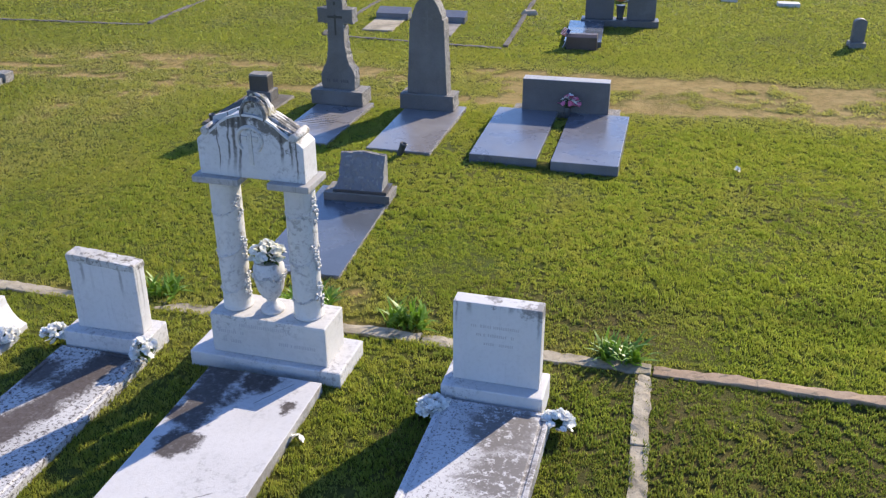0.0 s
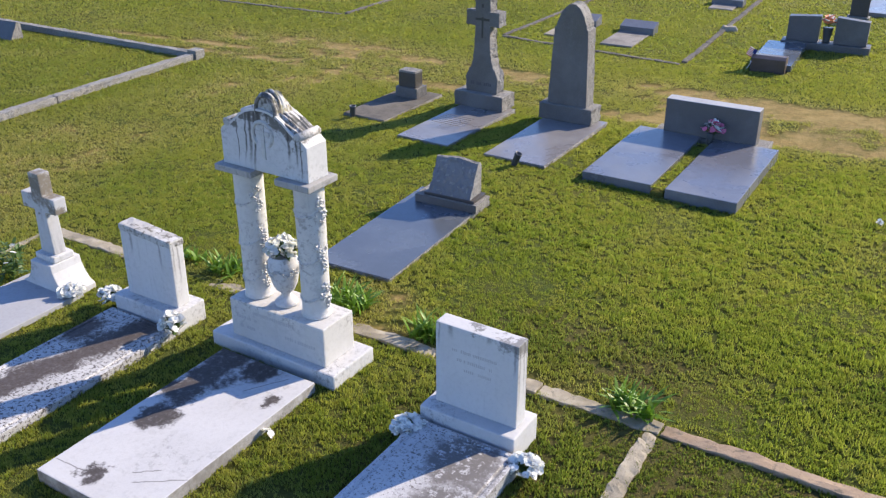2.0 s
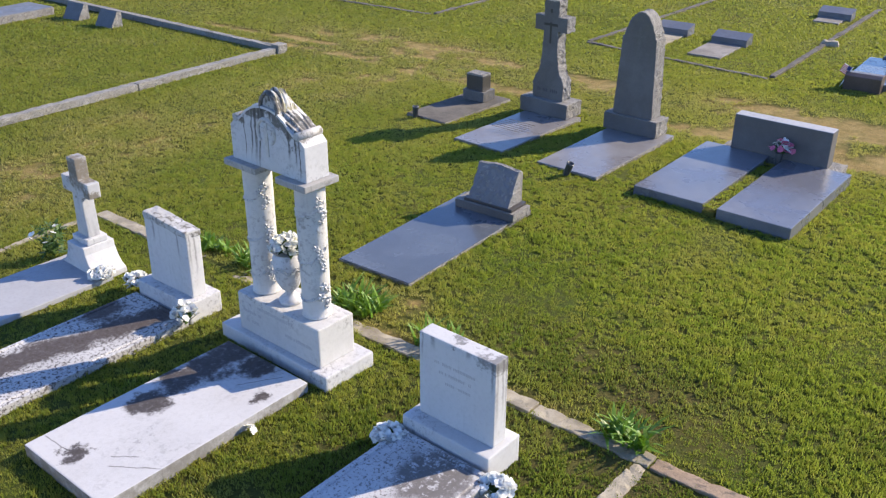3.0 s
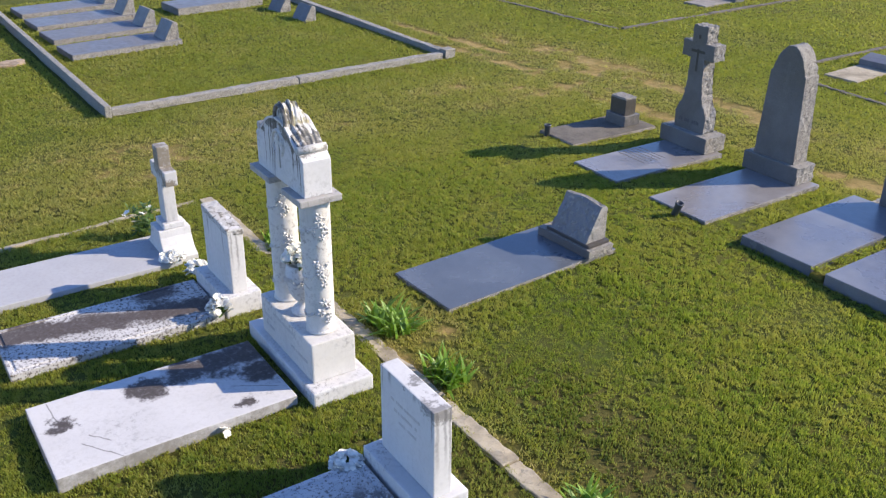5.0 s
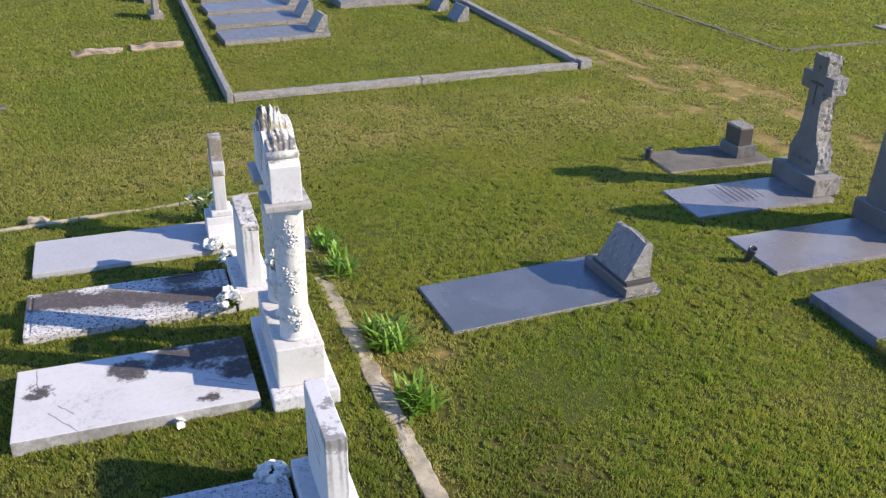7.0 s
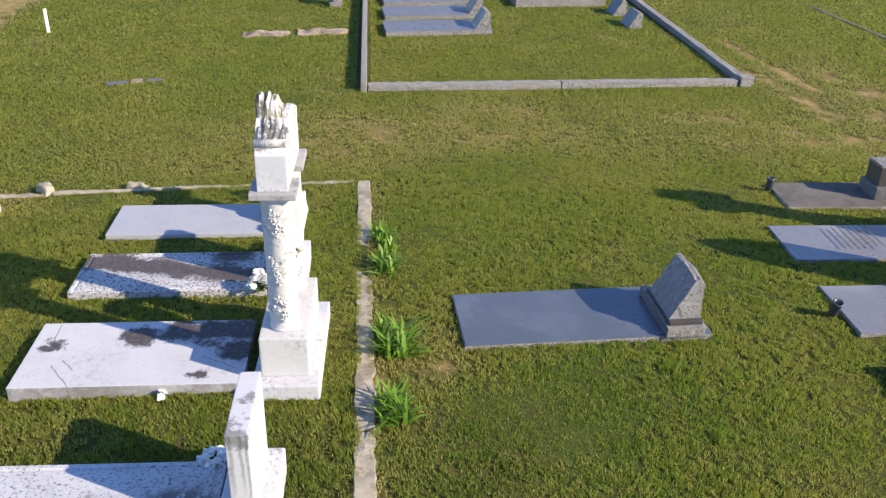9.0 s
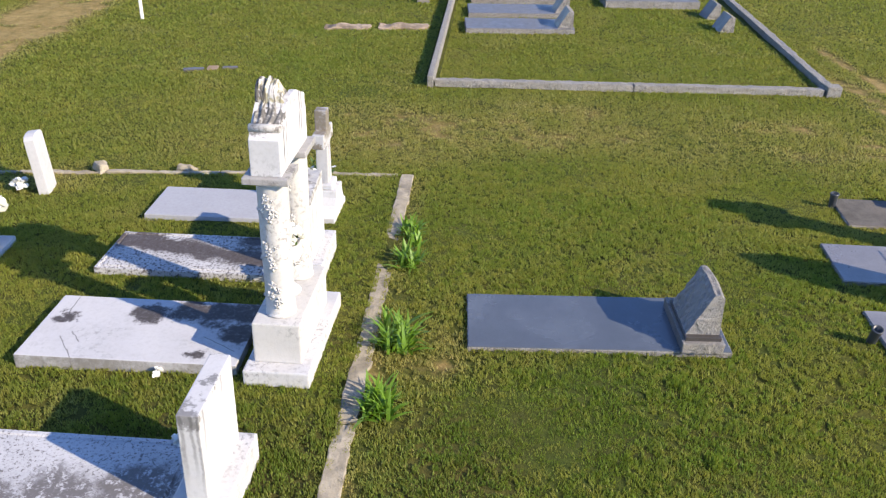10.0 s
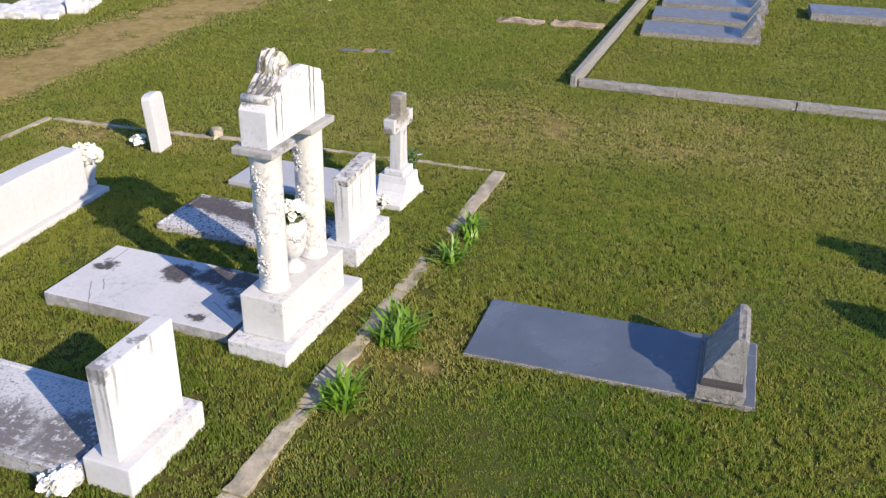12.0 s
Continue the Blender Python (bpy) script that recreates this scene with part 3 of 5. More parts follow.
def marble_cross():
    ob = thing("cross_headstone", -5.41, 5.85, -4.0, "white marble Latin cross on a flared stepped foot", "cross monument", z=0.05)
    foot = [(-0.30, -0.05), (0.30, -0.05), (0.30, 0.06), (0.235, 0.09), (0.185, 0.15), (0.15, 0.23), (0.14, 0.30), (-0.14, 0.30), (-0.15, 0.23), (-0.185, 0.15), (-0.235, 0.09), (-0.30, 0.06)]
    part("foot", prism(foot, -0.16, 0.15, 0.008), MARBLE_BASE, ob)
    part("collar", box(-0.13, 0.13, -0.105, 0.105, 0.30, 0.36, 0.012), MARBLE_BASE, ob)
    outline = [(-0.095, 0.36), (0.095, 0.36), (0.072, 0.77), (0.225, 0.77), (0.225, 0.915), (0.07, 0.915), (0.068, 1.12), (-0.068, 1.12), (-0.07, 0.915), (-0.225, 0.915), (-0.225, 0.77), (-0.072, 0.77)]
    part("cross", prism(outline, -0.06, 0.06, 0.01), marble("stained_cross_marble", 0.5, 0.3, dark=(0.17, 0.145, 0.11), tone=(0.45, 0.445, 0.44), spots=((0.0, 0.0, 1.0, 0.20), (0.2, 0.0, 0.78, 0.07), (-0.2, 0.0, 0.78, 0.07), (0.0, 0.0, 0.72, 0.08))), ob)
    clear(-5.41, 5.85, 0.58, 0.3, -4)


def vine(parent, cx, cy, r, turn, seed):
    """A carved garland that winds up a column, with a sprig of blossoms at each turn."""
    rnd = random.Random(seed)
    bm = bmesh.new()
    for k in range(3):
        z0 = (0.66, 0.98, 1.32)[k] + rnd.uniform(-0.03, 0.03)
        prev = None
        for i in range(25):  # the stem, a swag across the column's front
            a = turn - 2.4 + 3.0 * i / 24
            z = z0 + 0.10 * (i / 24) ** 1.3 - 0.05 * math.sin(math.pi * i / 24)
            ring = []
            for j in range(5):
                b = 2 * math.pi * j / 5
                rr = r + 0.001 + 0.006 * math.cos(b)
                ring.append(bm.verts.new((cx + rr * math.cos(a), cy + rr * math.sin(a), z + 0.008 * math.sin(b))))
            if prev:
                for j in range(5):
                    bm.faces.new((prev[j], prev[(j + 1) % 5], ring[(j + 1) % 5], ring[j]))
            prev = ring
            if i % 3 == 1:  # small leaves along the stem
                sprig(bm, cx, cy, r - 0.004, a, z + rnd.uniform(-0.015, 0.015), 0.017, 3, rnd)
        for m in range(5):  # the hanging sprig of blossoms
            sprig(bm, cx, cy, r, turn + rnd.uniform(-0.38, 0.38), z0 + 0.11 - 0.042 * m, rnd.uniform(0.028, 0.042), 5, rnd)
    return tagged(part("carved_garland", bm, MARBLE_ARCH, parent, "carved floral garland"), kind="stuff")


def sprig(bm, cx, cy, r, a, z, size, count, rnd):
    out = Vector((math.cos(a), math.sin(a), 0))
    u, w = Vector((-out.y, out.x, 0)), Vector((0, 0, 1))
    c = Vector((cx, cy, z)) + out * (r - 0.002)
    first = rnd.uniform(0, 6)
    for i in range(count):
        b = first + 2 * math.pi * i / count
        d, s = u * math.cos(b) + w * math.sin(b), w * math.cos(b) - u * math.sin(b)
        tip, mid = c + d * size + out * 0.010, c + d * size * 0.55
        pts = [c + out * 0.012, mid + s * size * 0.40 + out * 0.005, tip, mid - s * size * 0.40 + out * 0.005, mid + out * 0.020]
        vs = [bm.verts.new(p) for p in pts]
        for f in ((0, 1, 4), (1, 2, 4), (2, 3, 4), (3, 0, 4)):
            bm.faces.new([vs[q] for q in f])


def arch_monument():
    ob = thing("arch_monument", -2.85, 5.945, -4.0, "tall white marble arch with two garlanded columns and carved cloth", "monument", z=0.04)
    part("plinth", box(-0.64, 0.61, -0.25, 0.25, -0.05, 0.152, 0.014), MARBLE_BASE, ob)
    ped = part("pedestal", box(-0.46, 0.485, -0.19, 0.17, 0.152, 0.485, 0.012), MARBLE_ARCH, ob)
    bars(ped, [(-0.22, 0.20, 0.40), (-0.40, -0.18, 0.33), (-0.38, -0.2, 0.25), (0.1, 0.42, 0.28)], -0.19, 0.03, LETTERS_MARBLE)
    for cx, turn in ((-0.303, -0.35), (0.285, -0.15)):
        shaft = [(0.108, 0.483), (0.116, 0.49), (0.116, 0.50), (0.109, 0.512), (0.108, 0.60)]
        shaft += [(0.108 + 0.004 * i / 8, 0.60 + 0.90 * i / 8) for i in range(1, 9)] + [(0.114, 1.52), (0.116, 1.53), (0.116, 1.557)]
        col = part("column", lathe(shaft, 30, cx, -0.012), MARBLE_ARCH, ob, smooth=False)
        for f in col.data.polygons:
            f.use_smooth = abs(f.normal.z) < 0.5
        vine(col, cx, -0.012, 0.109, turn, int(cx * 100) + 60)
        side = 1 if cx > 0 else -1
        part("impost_block", box(cx - (0.16 if side < 0 else 0.165), cx + (0.20 if side < 0 else 0.15), -0.185, 0.14, 1.557, 1.607, 0.008), marble("grimy_marble", 0.8, 0.5, dark=(0.09, 0.085, 0.08), tone=(0.34, 0.33, 0.315)) if side < 0 else bpy.data.materials["grimy_marble"], ob, "grimy projecting slab")
    # The pediment: shoulders with scrolls, a curved gable between them.
    half = [(0.404, 1.868), (0.362, 1.905), (0.30, 1.93), (0.255, 1.965), (0.205, 2.01), (0.15, 2.043), (0.09, 2.064), (0.03, 2.073)]
    curve = [(-0.012 + x, z) for x, z in half] + [(-0.012 - x, z) for x, z in half[::-1]]
    body = [(-0.416, 1.607), (0.392, 1.607)] + curve
    part("pediment", prism(body, -0.128, 0.086, 0.006), PEDIMENT, ob)
    # the raised panel at the back, stepped over one shoulder
    panel = [(-0.372, 1.89), (-0.374, 1.975), (-0.345, 1.99), (-0.27, 2.015), (-0.19, 2.05), (-0.11, 2.078), (0.05, 2.078), (0.12, 2.045), (0.20, 1.975), (0.26, 1.93), (0.26, 1.89)]
    part("back_panel", prism(panel, 0.045, 0.092, 0.006), PEDIMENT, ob)
    # a thin strip along the front edge of the gable, for its sunlit top
    bm = bmesh.new()
    line = curve[2:14]
    for (xa, za), (xb, zb) in zip(line, line[1:]):
        d = Vector((xb - xa, 0, zb - za)).normalized()
        up = Vector((-d.z, 0, d.x))
        up = up if up.z > 0 else -up
        pts = []
        for x, z in ((xa, za), (xb, zb)):
            for y in (-0.133, -0.105):
                for h in (-0.010, 0.006):
                    pts.append(bm.verts.new(Vector((x, y, z)) + up * h))
        for f in ((0, 1, 3, 2), (4, 6, 7, 5), (0, 4, 5, 1), (1, 5, 7, 3), (3, 7, 6, 2), (2, 6, 4, 0)):
            bm.faces.new([pts[q] for q in f])
    bmesh.ops.recalc_face_normals(bm, faces=bm.faces)
    part("gable_moulding", bm, MARBLE_BASE, ob, "pale strip standing in for the gable's sunlit top")
    for x in (0.322, -0.346):  # scroll rolls on the shoulders
        roll = lathe([(0.024, -0.136), (0.031, -0.132), (0.031, 0.085), (0.024, 0.089)], 18)
        for v in roll.verts:
            v.co = Vector((v.co.x + x, v.co.z, v.co.y + 1.932))
        bmesh.ops.recalc_face_normals(roll, faces=roll.faces)
        roll = part("scroll", roll, MARBLE_LICHEN, ob, "rounded scroll end")
        for f in roll.data.polygons:
            f.use_smooth = abs(f.normal.y) < 0.5
    # the cloth drawn over the top: a rounded hood whose folds run down both slopes to the scrolls
    bm = bmesh.new()
    nu, nv = 40, 30
    grid = []
    for i in range(nu + 1):
        s = -1 + 2 * i / nu
        a = abs(s)
        row = []
        for j in range(nv + 1):
            q = j / nv
            if a < 0.5:  # over the hood
                t = a / 0.5 * 1.7
                x, z = 0.095 * math.sin(t), 2.075 + 0.118 * math.cos(t)
            else:  # down the slope
                k = (a - 0.5) / 0.5
                x, z = 0.0942 + (0.195 if s > 0 else 0.265) * k, 2.0598 - 0.108 * k ** 0.85
            y = -0.118 + (0.205 - 0.05 * max(0.0, 1 - a / 0.75)) * q
            back = max(0.0, (q - 0.55) / 0.45)
            drop = 0.085 * back ** 2.2 * max(0.0, 1 - a / 0.75)
            fold = 0.010 * math.sin(q * 19 + 3.2 * a + 1.4 * math.sin(3 * s)) + 0.007 * math.sin(q * 33 + 7 * s + 1) + 0.006 * noise.noise(Vector((q * 9, s * 9, 2)))
            wave = (1.1 if a < 0.5 else 1.1 - 1.5 * (a - 0.5)) * (1 - 0.4 * back)
            row.append(bm.verts.new((0.035 + x * (1 if s > 0 else -1) * (1 - 0.1 * back), y + 0.008 * math.sin(8 * a + 3 * q), z - drop + fold * wave)))
        grid.append(row)
    for i in range(nu):
        for j in range(nv):
            bm.faces.new((grid[i][j], grid[i + 1][j], grid[i + 1][j + 1], grid[i][j + 1]))
    for j in (0, nv):  # hems that reach into the stone
        low = [bm.verts.new((r[j].co.x, r[j].co.y + (0.004 if j == 0 else -0.004), max(1.90, r[j].co.z - (0.075 if j == 0 else 0.09)))) for r in grid]
        for i in range(nu):
            f = (grid[i][j], low[i], low[i + 1], grid[i + 1][j])
            bm.faces.new(f if j == 0 else f[::-1])
    bmesh.ops.recalc_face_normals(bm, faces=bm.faces)
    part("carved_drapery", bm, CLOTH, ob, "carved cloth, stained in its folds", smooth=True)
    # the niche under the hood, a half disc set back behind the rim
    disc = [(0.035 + 0.078 * math.cos(math.pi * i / 16), 2.075 + 0.094 * math.sin(math.pi * i / 16)) for i in range(17)] + [(-0.043, 2.0), (0.113, 2.0)]
    part("hood", prism(disc, -0.112, -0.05, 0.003), MARBLE_LICHEN, ob, "grey stained niche")
    bm = bmesh.new()
    prev = None
    for i in range(27):
        t = -0.35 + (math.pi + 0.7) * i / 26
        c, d = Vector((0.035 + 0.088 * math.cos(t), -0.120, 2.075 + 0.104 * math.sin(t))), Vector((math.cos(t), 0, math.sin(t)))
        ring = [bm.verts.new(c + d * 0.013 * math.cos(b) + Vector((0, 0.016 * math.sin(b), 0))) for b in (2 * math.pi * j / 8 for j in range(8))]
        if prev:
            for j in range(8):
                bm.faces.new((prev[j], prev[(j + 1) % 8], ring[(j + 1) % 8], ring[j]))
        prev = ring
    bmesh.ops.recalc_face_normals(bm, faces=bm.faces)
    part("hood_rim", bm, marble("blackened_rim_marble", 1.3, 0.0, dark=(0.05, 0.045, 0.04), tone=(0.24, 0.23, 0.21), cut=0.42), ob, "blackened rolled rim", True)
    # medallion: ring and cross in low relief
    bm = bmesh.new()
    ring = [(0.108, 0.0), (0.098, 0.014), (0.086, 0.014), (0.078, 0.0)]
    for i in range(30):
        a, b = -0.9 + 4.94 * i / 30, -0.9 + 4.94 * (i + 1) / 30
        for (r0, h0), (r1, h1) in zip(ring, ring[1:]):
            pts = [(r0, h0, a), (r1, h1, a), (r1, h1, b), (r0, h0, b)]
            bm.faces.new([bm.verts.new((-0.004 + r * math.cos(t), -0.127 - h, 1.895 + r * math.sin(t))) for r, h, t in pts])
    box(-0.018, 0.014, -0.138, -0.12, 1.71, 1.965, 0.004, bm=bm)
    box(-0.066, -0.020, -0.137, -0.12, 1.89, 1.922, 0.004, bm=bm)
    box(0.016, 0.062, -0.137, -0.12, 1.89, 1.922, 0.004, bm=bm)
    bmesh.ops.recalc_face_normals(bm, faces=bm.faces)
    part("medallion", bm, MARBLE_ARCH, ob, "ring and cross in relief")
    clear(-2.865, 5.945, 1.22, 0.46, -4)
    # the urn between the columns, and its flowers
    z = 0.04 + 0.485
    urn = thing("marble_urn", -2.862, 5.925, 0, "white marble urn with carved band on a pedestal", "urn", z=z)
    body = [(0.088, 0.0), (0.092, 0.02), (0.085, 0.035), (0.055, 0.06), (0.036, 0.085), (0.040, 0.105), (0.072, 0.135), (0.098, 0.19), (0.112, 0.26), (0.118, 0.33), (0.116, 0.385), (0.104, 0.40), (0.108, 0.425), (0.098, 0.43), (0.08, 0.42)]
    part("bowl", lathe(body, 26), MARBLE_BASE, urn, smooth=True)
    bm = bmesh.new()
    rnd = random.Random(8)
    for i in range(26):
        sprig(bm, 0, 0, 0.117, 2 * math.pi * i / 26, 0.31 + 0.02 * math.sin(i * 1.3), 0.022, 4, rnd)
    part("carved_band", bm, MARBLE_ARCH, urn, "carved leaf band")
    bouquet(-2.862, 5.925, z + 0.42, 0.125, PETAL_CREAM, "cream and white artificial flowers in a marble urn", 3, 80, 0.8, PETAL, 0.030)


headstone_tablet()
worn_headstone()
marble_cross()
arch_monument()
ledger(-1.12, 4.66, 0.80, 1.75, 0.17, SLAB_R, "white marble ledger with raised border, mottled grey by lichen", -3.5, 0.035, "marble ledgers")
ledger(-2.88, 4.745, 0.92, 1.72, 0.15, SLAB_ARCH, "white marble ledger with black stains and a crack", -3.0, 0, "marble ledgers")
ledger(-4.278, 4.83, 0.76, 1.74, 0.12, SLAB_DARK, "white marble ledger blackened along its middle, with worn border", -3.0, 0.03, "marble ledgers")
ledger(-5.473, 4.93, 0.73, 1.78, 0.10, MARBLE_GREY, "smooth grey-white marble ledger lying low in the grass", -3.0, 0, "marble ledgers")

bouquet(-1.497, 5.470, 0.10, 0.105, PETAL, "white artificial flowers on the ground beside a headstone", 11, 52)
bouquet(-0.616, 5.462, 0.10, 0.105, PETAL, "white artificial flowers on the ground beside a headstone", 12, 52)
bouquet(-4.701, 5.787, 0.13, 0.100, PETAL, "white artificial flowers against a headstone base", 13, 52)
bouquet(-3.823, 5.627, 0.13, 0.090, PETAL, "white artificial flowers leaning on a marble base", 14, 52, 1.5)
bouquet(-5.127, 5.731, 0.10, 0.100, PETAL, "white artificial flowers at the foot of a cross", 15, 52, 0.6)
bouquet(-5.913, 5.736, 0.05, 0.20, PETAL, "leafy bunch with a few white flowers beside a cross", 16, 5, 1.5, leafy=240)
bouquet(-2.356, 5.002, 0.08, 0.03, PETAL, "single fallen white flower at a ledger's edge", 17, 2, 0.6)


def tablet_stone():
    ob = thing("headstone", -5.926, 2.715, 8.0, "small leaning white marble tablet with a rounded top", "headstone", "marble headstones", lean=(6, -3))
    top = [(-0.16, -0.06), (0.16, -0.06), (0.165, 0.60), (0.13, 0.635), (0.06, 0.655), (-0.06, 0.655), (-0.13, 0.635), (-0.165, 0.60)]
    part("tablet", prism(top, -0.055, 0.055, 0.008), MARBLE_CLEAN, ob)
    clear(-5.926, 2.715, 0.32, 0.1)
    bouquet(-5.897, 2.441, 0.04, 0.085, PETAL, "white artificial flowers at the foot of a tablet", 21, 26, 0.9)


def wide_headstone():
    ob = thing("headstone", -3.484, 2.759, 0.0, "wide white marble headstone with a curved top on a long base", "headstone", "marble headstones")
    part("base", box(-1.15, 1.15, -0.2, 0.17, -0.05, 0.05, 0.01), MARBLE_CLEAN, ob)
    top = [(-0.92, 0.05), (1.0, 0.05), (0.985, 0.51), (0.965, 0.54)] + [(0.93 - 1.79 * i / 12, 0.545 + 0.03 * math.sin(math.pi * i / 12)) for i in range(0, 13)] + [(-0.895, 0.54), (-0.91, 0.51)]
    part("tablet", roughen(prism(top, -0.12, 0.10, 0.012), 0.05, 0.012, lambda c, nrm: abs(c.x) < 0.8 or abs(nrm.y) > 0.8, 6), MARBLE_CLEAN, ob)
    clear(-3.484, 2.759, 2.2, 0.36)
    z = lift(-4.6, 2.9) + 0.05
    vase = thing("marble_vase", -4.595, 2.730, 0, "white marble vase standing on the end of a headstone base", "vase", z=z)
    part("bowl", lathe([(0.06, 0.0), (0.065, 0.03), (0.045, 0.06), (0.075, 0.14), (0.09, 0.22), (0.085, 0.30), (0.075, 0.31)], 22), MARBLE_CLEAN, vase, smooth=True)
    bouquet(-4.574, 2.751, z + 0.25, 0.14, PETAL_CREAM, "cream artificial flowers in a marble vase", 22, 34, 0.9, PETAL, 0.05)


tablet_stone()
wide_headstone()


# ---- the granite graves behind ----
def rock_sides(c, nrm):
    return nrm.y < -0.6 or nrm.z < -0.5


def grey_slant():
    ledger(-3.225, 8.36, 0.86, 2.09, 0.10, GRANITE_POLISHED, "blue-grey polished granite ledger lying flush in the lawn", 0.0, 0, "granite ledgers", 0.06, GRANITE_PITCHED)
    ob = thing("slant_marker", -3.135, 9.155, 0, "grey granite slant marker with serpentine top on a stepped base", "grave marker", "granite markers", z=0.10)
    sides(part("base", roughen(box(-0.37, 0.37, -0.16, 0.17, 0, 0.09, 0.006), 0.05, 0.008, lambda c, nrm: nrm.z > 0.7 or nrm.y < -0.7, 3), GRANITE, ob), GRANITE_PITCHED)
    # dark stone colour draws the line of shade between base and slant
    part("step", box(-0.27, 0.33, -0.135, 0.15, 0.09, 0.125, 0.005), GRANITE_DARK, ob, "recessed step, darkened for the shade in the recess")
    top = [(-0.125, 0.125), (0.14, 0.125), (0.14, 0.47), (0.11, 0.50), (0.06, 0.50)]
    bm = side_prism(top, -0.22, 0.28, 0.0)
    bmesh.ops.subdivide_edges(bm, edges=[e for e in bm.edges if abs(e.verts[0].co.x - e.verts[1].co.x) > 0.3], cuts=9)
    for v in bm.verts:
        if v.co.z > 0.4:
            v.co.z += 0.012 * math.cos((v.co.x - 0.03) / 0.25 * math.pi) - 0.012
    roughen(bm, 0.05, 0.014, lambda c, nrm: nrm.y < -0.5 or (nrm.z > 0.6), 7)
    sides(part("slant_face", bm, GRANITE_HONED, ob), GRANITE_PITCHED)
    clear(-3.135, 9.155, 0.7, 0.3)


def double_grave():
    for x, y, w, lab in ((-1.738, 11.55, 0.83, "polished blue-grey granite ledger, one of a pair"), (-0.755, 11.48, 0.80, "polished blue-grey granite ledger beside its twin")):
        ledger(x, y, w, 1.93, 0.145, GRANITE_PAIR, lab, -2.2, 0, "paired ledgers", 0.08)
    strip = thing("turf_strip", -1.245, 11.48, -2.2, "narrow strip of turf between two ledgers", "turf", z=0)
    tagged(strip, kind="structure")
    part("soil", ground_worn(box(-0.075, 0.075, -0.95, 0.85, -0.05, 0.085, 0.02), 0.006, 6, 3), TURF, strip)
    ob = thing("headstone", -1.195, 12.56, -1.5, "low wide grey granite headstone with a pale top edge", "headstone", "granite headstones", z=0.03)
    part("base", roughen(box(-0.72, 0.74, -0.13, 0.22, -0.05, 0.10, 0.008), 0.08, 0.008, rock_sides, 5), GRANITE_PITCHED, ob)
    part("tablet", box(-0.59, 0.59, -0.10, 0.10, 0.10, 0.545, 0.006), GRANITE, ob)
    # the top strip's colour is paler, to carry the brightness of grazing sun
    part("top_edge", box(-0.585, 0.585, -0.095, 0.095, 0.542, 0.551, 0.002), MARBLE_GREY, ob, "pale rough top, lightened for the grazing sun")
    clear(-1.195, 12.56, 1.4, 0.34)
    bouquet(-1.13, 12.33, 0.24, 0.13, PETAL_PINK, "pink and white artificial flowers before a granite headstone", 31, 30, 0.9, PETAL, 0.04)
    vase = thing("bronze_vase", -1.15, 12.33, 0, "small dark bronze vase between two ledgers", "vase", z=0.02)
    part("bowl", lathe([(0.04, 0), (0.03, 0.02), (0.035, 0.12), (0.05, 0.23), (0.045, 0.24)], 14), VASE_DARK, vase, smooth=True)


def pointed_monument():
    ledger(-3.06, 11.66, 0.835, 1.95, 0.09, GRANITE_LEDGER, "grey granite ledger with rough rim", -3.0, 0, "granite ledgers", 0.06, GRANITE_PITCHED)
    ob = thing("headstone", -3.10, 12.50, -3.0, "tall grey granite tablet with a shouldered pointed top and faint cross", "headstone", "granite headstones", z=0.09)
    sides(part("base", roughen(box(-0.39, 0.38, -0.17, 0.16, 0, 0.22, 0.01), 0.07, 0.016, lambda c, nrm: nrm.y < -0.6 or nrm.z > 0.7, 9), GRANITE, ob), GRANITE_PITCHED)
    out = [(-0.29, 0.22), (0.28, 0.22), (0.238, 1.245), (0.212, 1.26), (0.205, 1.32), (0.172, 1.40), (0.132, 1.475), (0.092, 1.528), (0.048, 1.558), (0.0, 1.568), (-0.048, 1.558), (-0.092, 1.528), (-0.132, 1.475), (-0.172, 1.40), (-0.205, 1.32), (-0.212, 1.26), (-0.238, 1.245)]
    bm = prism(out, -0.12, 0.12, 0.006)
    roughen(bm, 0.04, 0.012, lambda c, nrm: abs(nrm.y) > 0.7, 11)
    sides(part("tablet", bm, GRANITE, ob), GRANITE_PITCHED)
    bm = box(-0.016, 0.016, -0.1225, -0.115, 0.92, 1.38, 0.001)
    box(-0.08, -0.017, -0.1225, -0.115, 1.25, 1.28, 0.001, bm=bm)
    box(0.017, 0.08, -0.1225, -0.115, 1.25, 1.28, 0.001, bm=bm)
    part("cross_relief", bm, granite("smooth_granite", (0.112, 0.109, 0.108), 0.45, 0.3), ob, "faint cross in relief")
    clear(-3.10, 12.50, 0.76, 0.36)


def ground_vase(x, y, tilt=0):
    ob = thing("ground_vase", x, y, 0, "small dark metal flower vase set in the grass, empty", "vase", "ground vases", lean=(0, tilt))
    part("cup", lathe([(0.036, -0.05), (0.038, 0.0), (0.042, 0.13), (0.047, 0.145), (0.047, 0.165), (0.036, 0.166), (0.032, 0.12)], 16), VASE_DARK, ob, smooth=True)


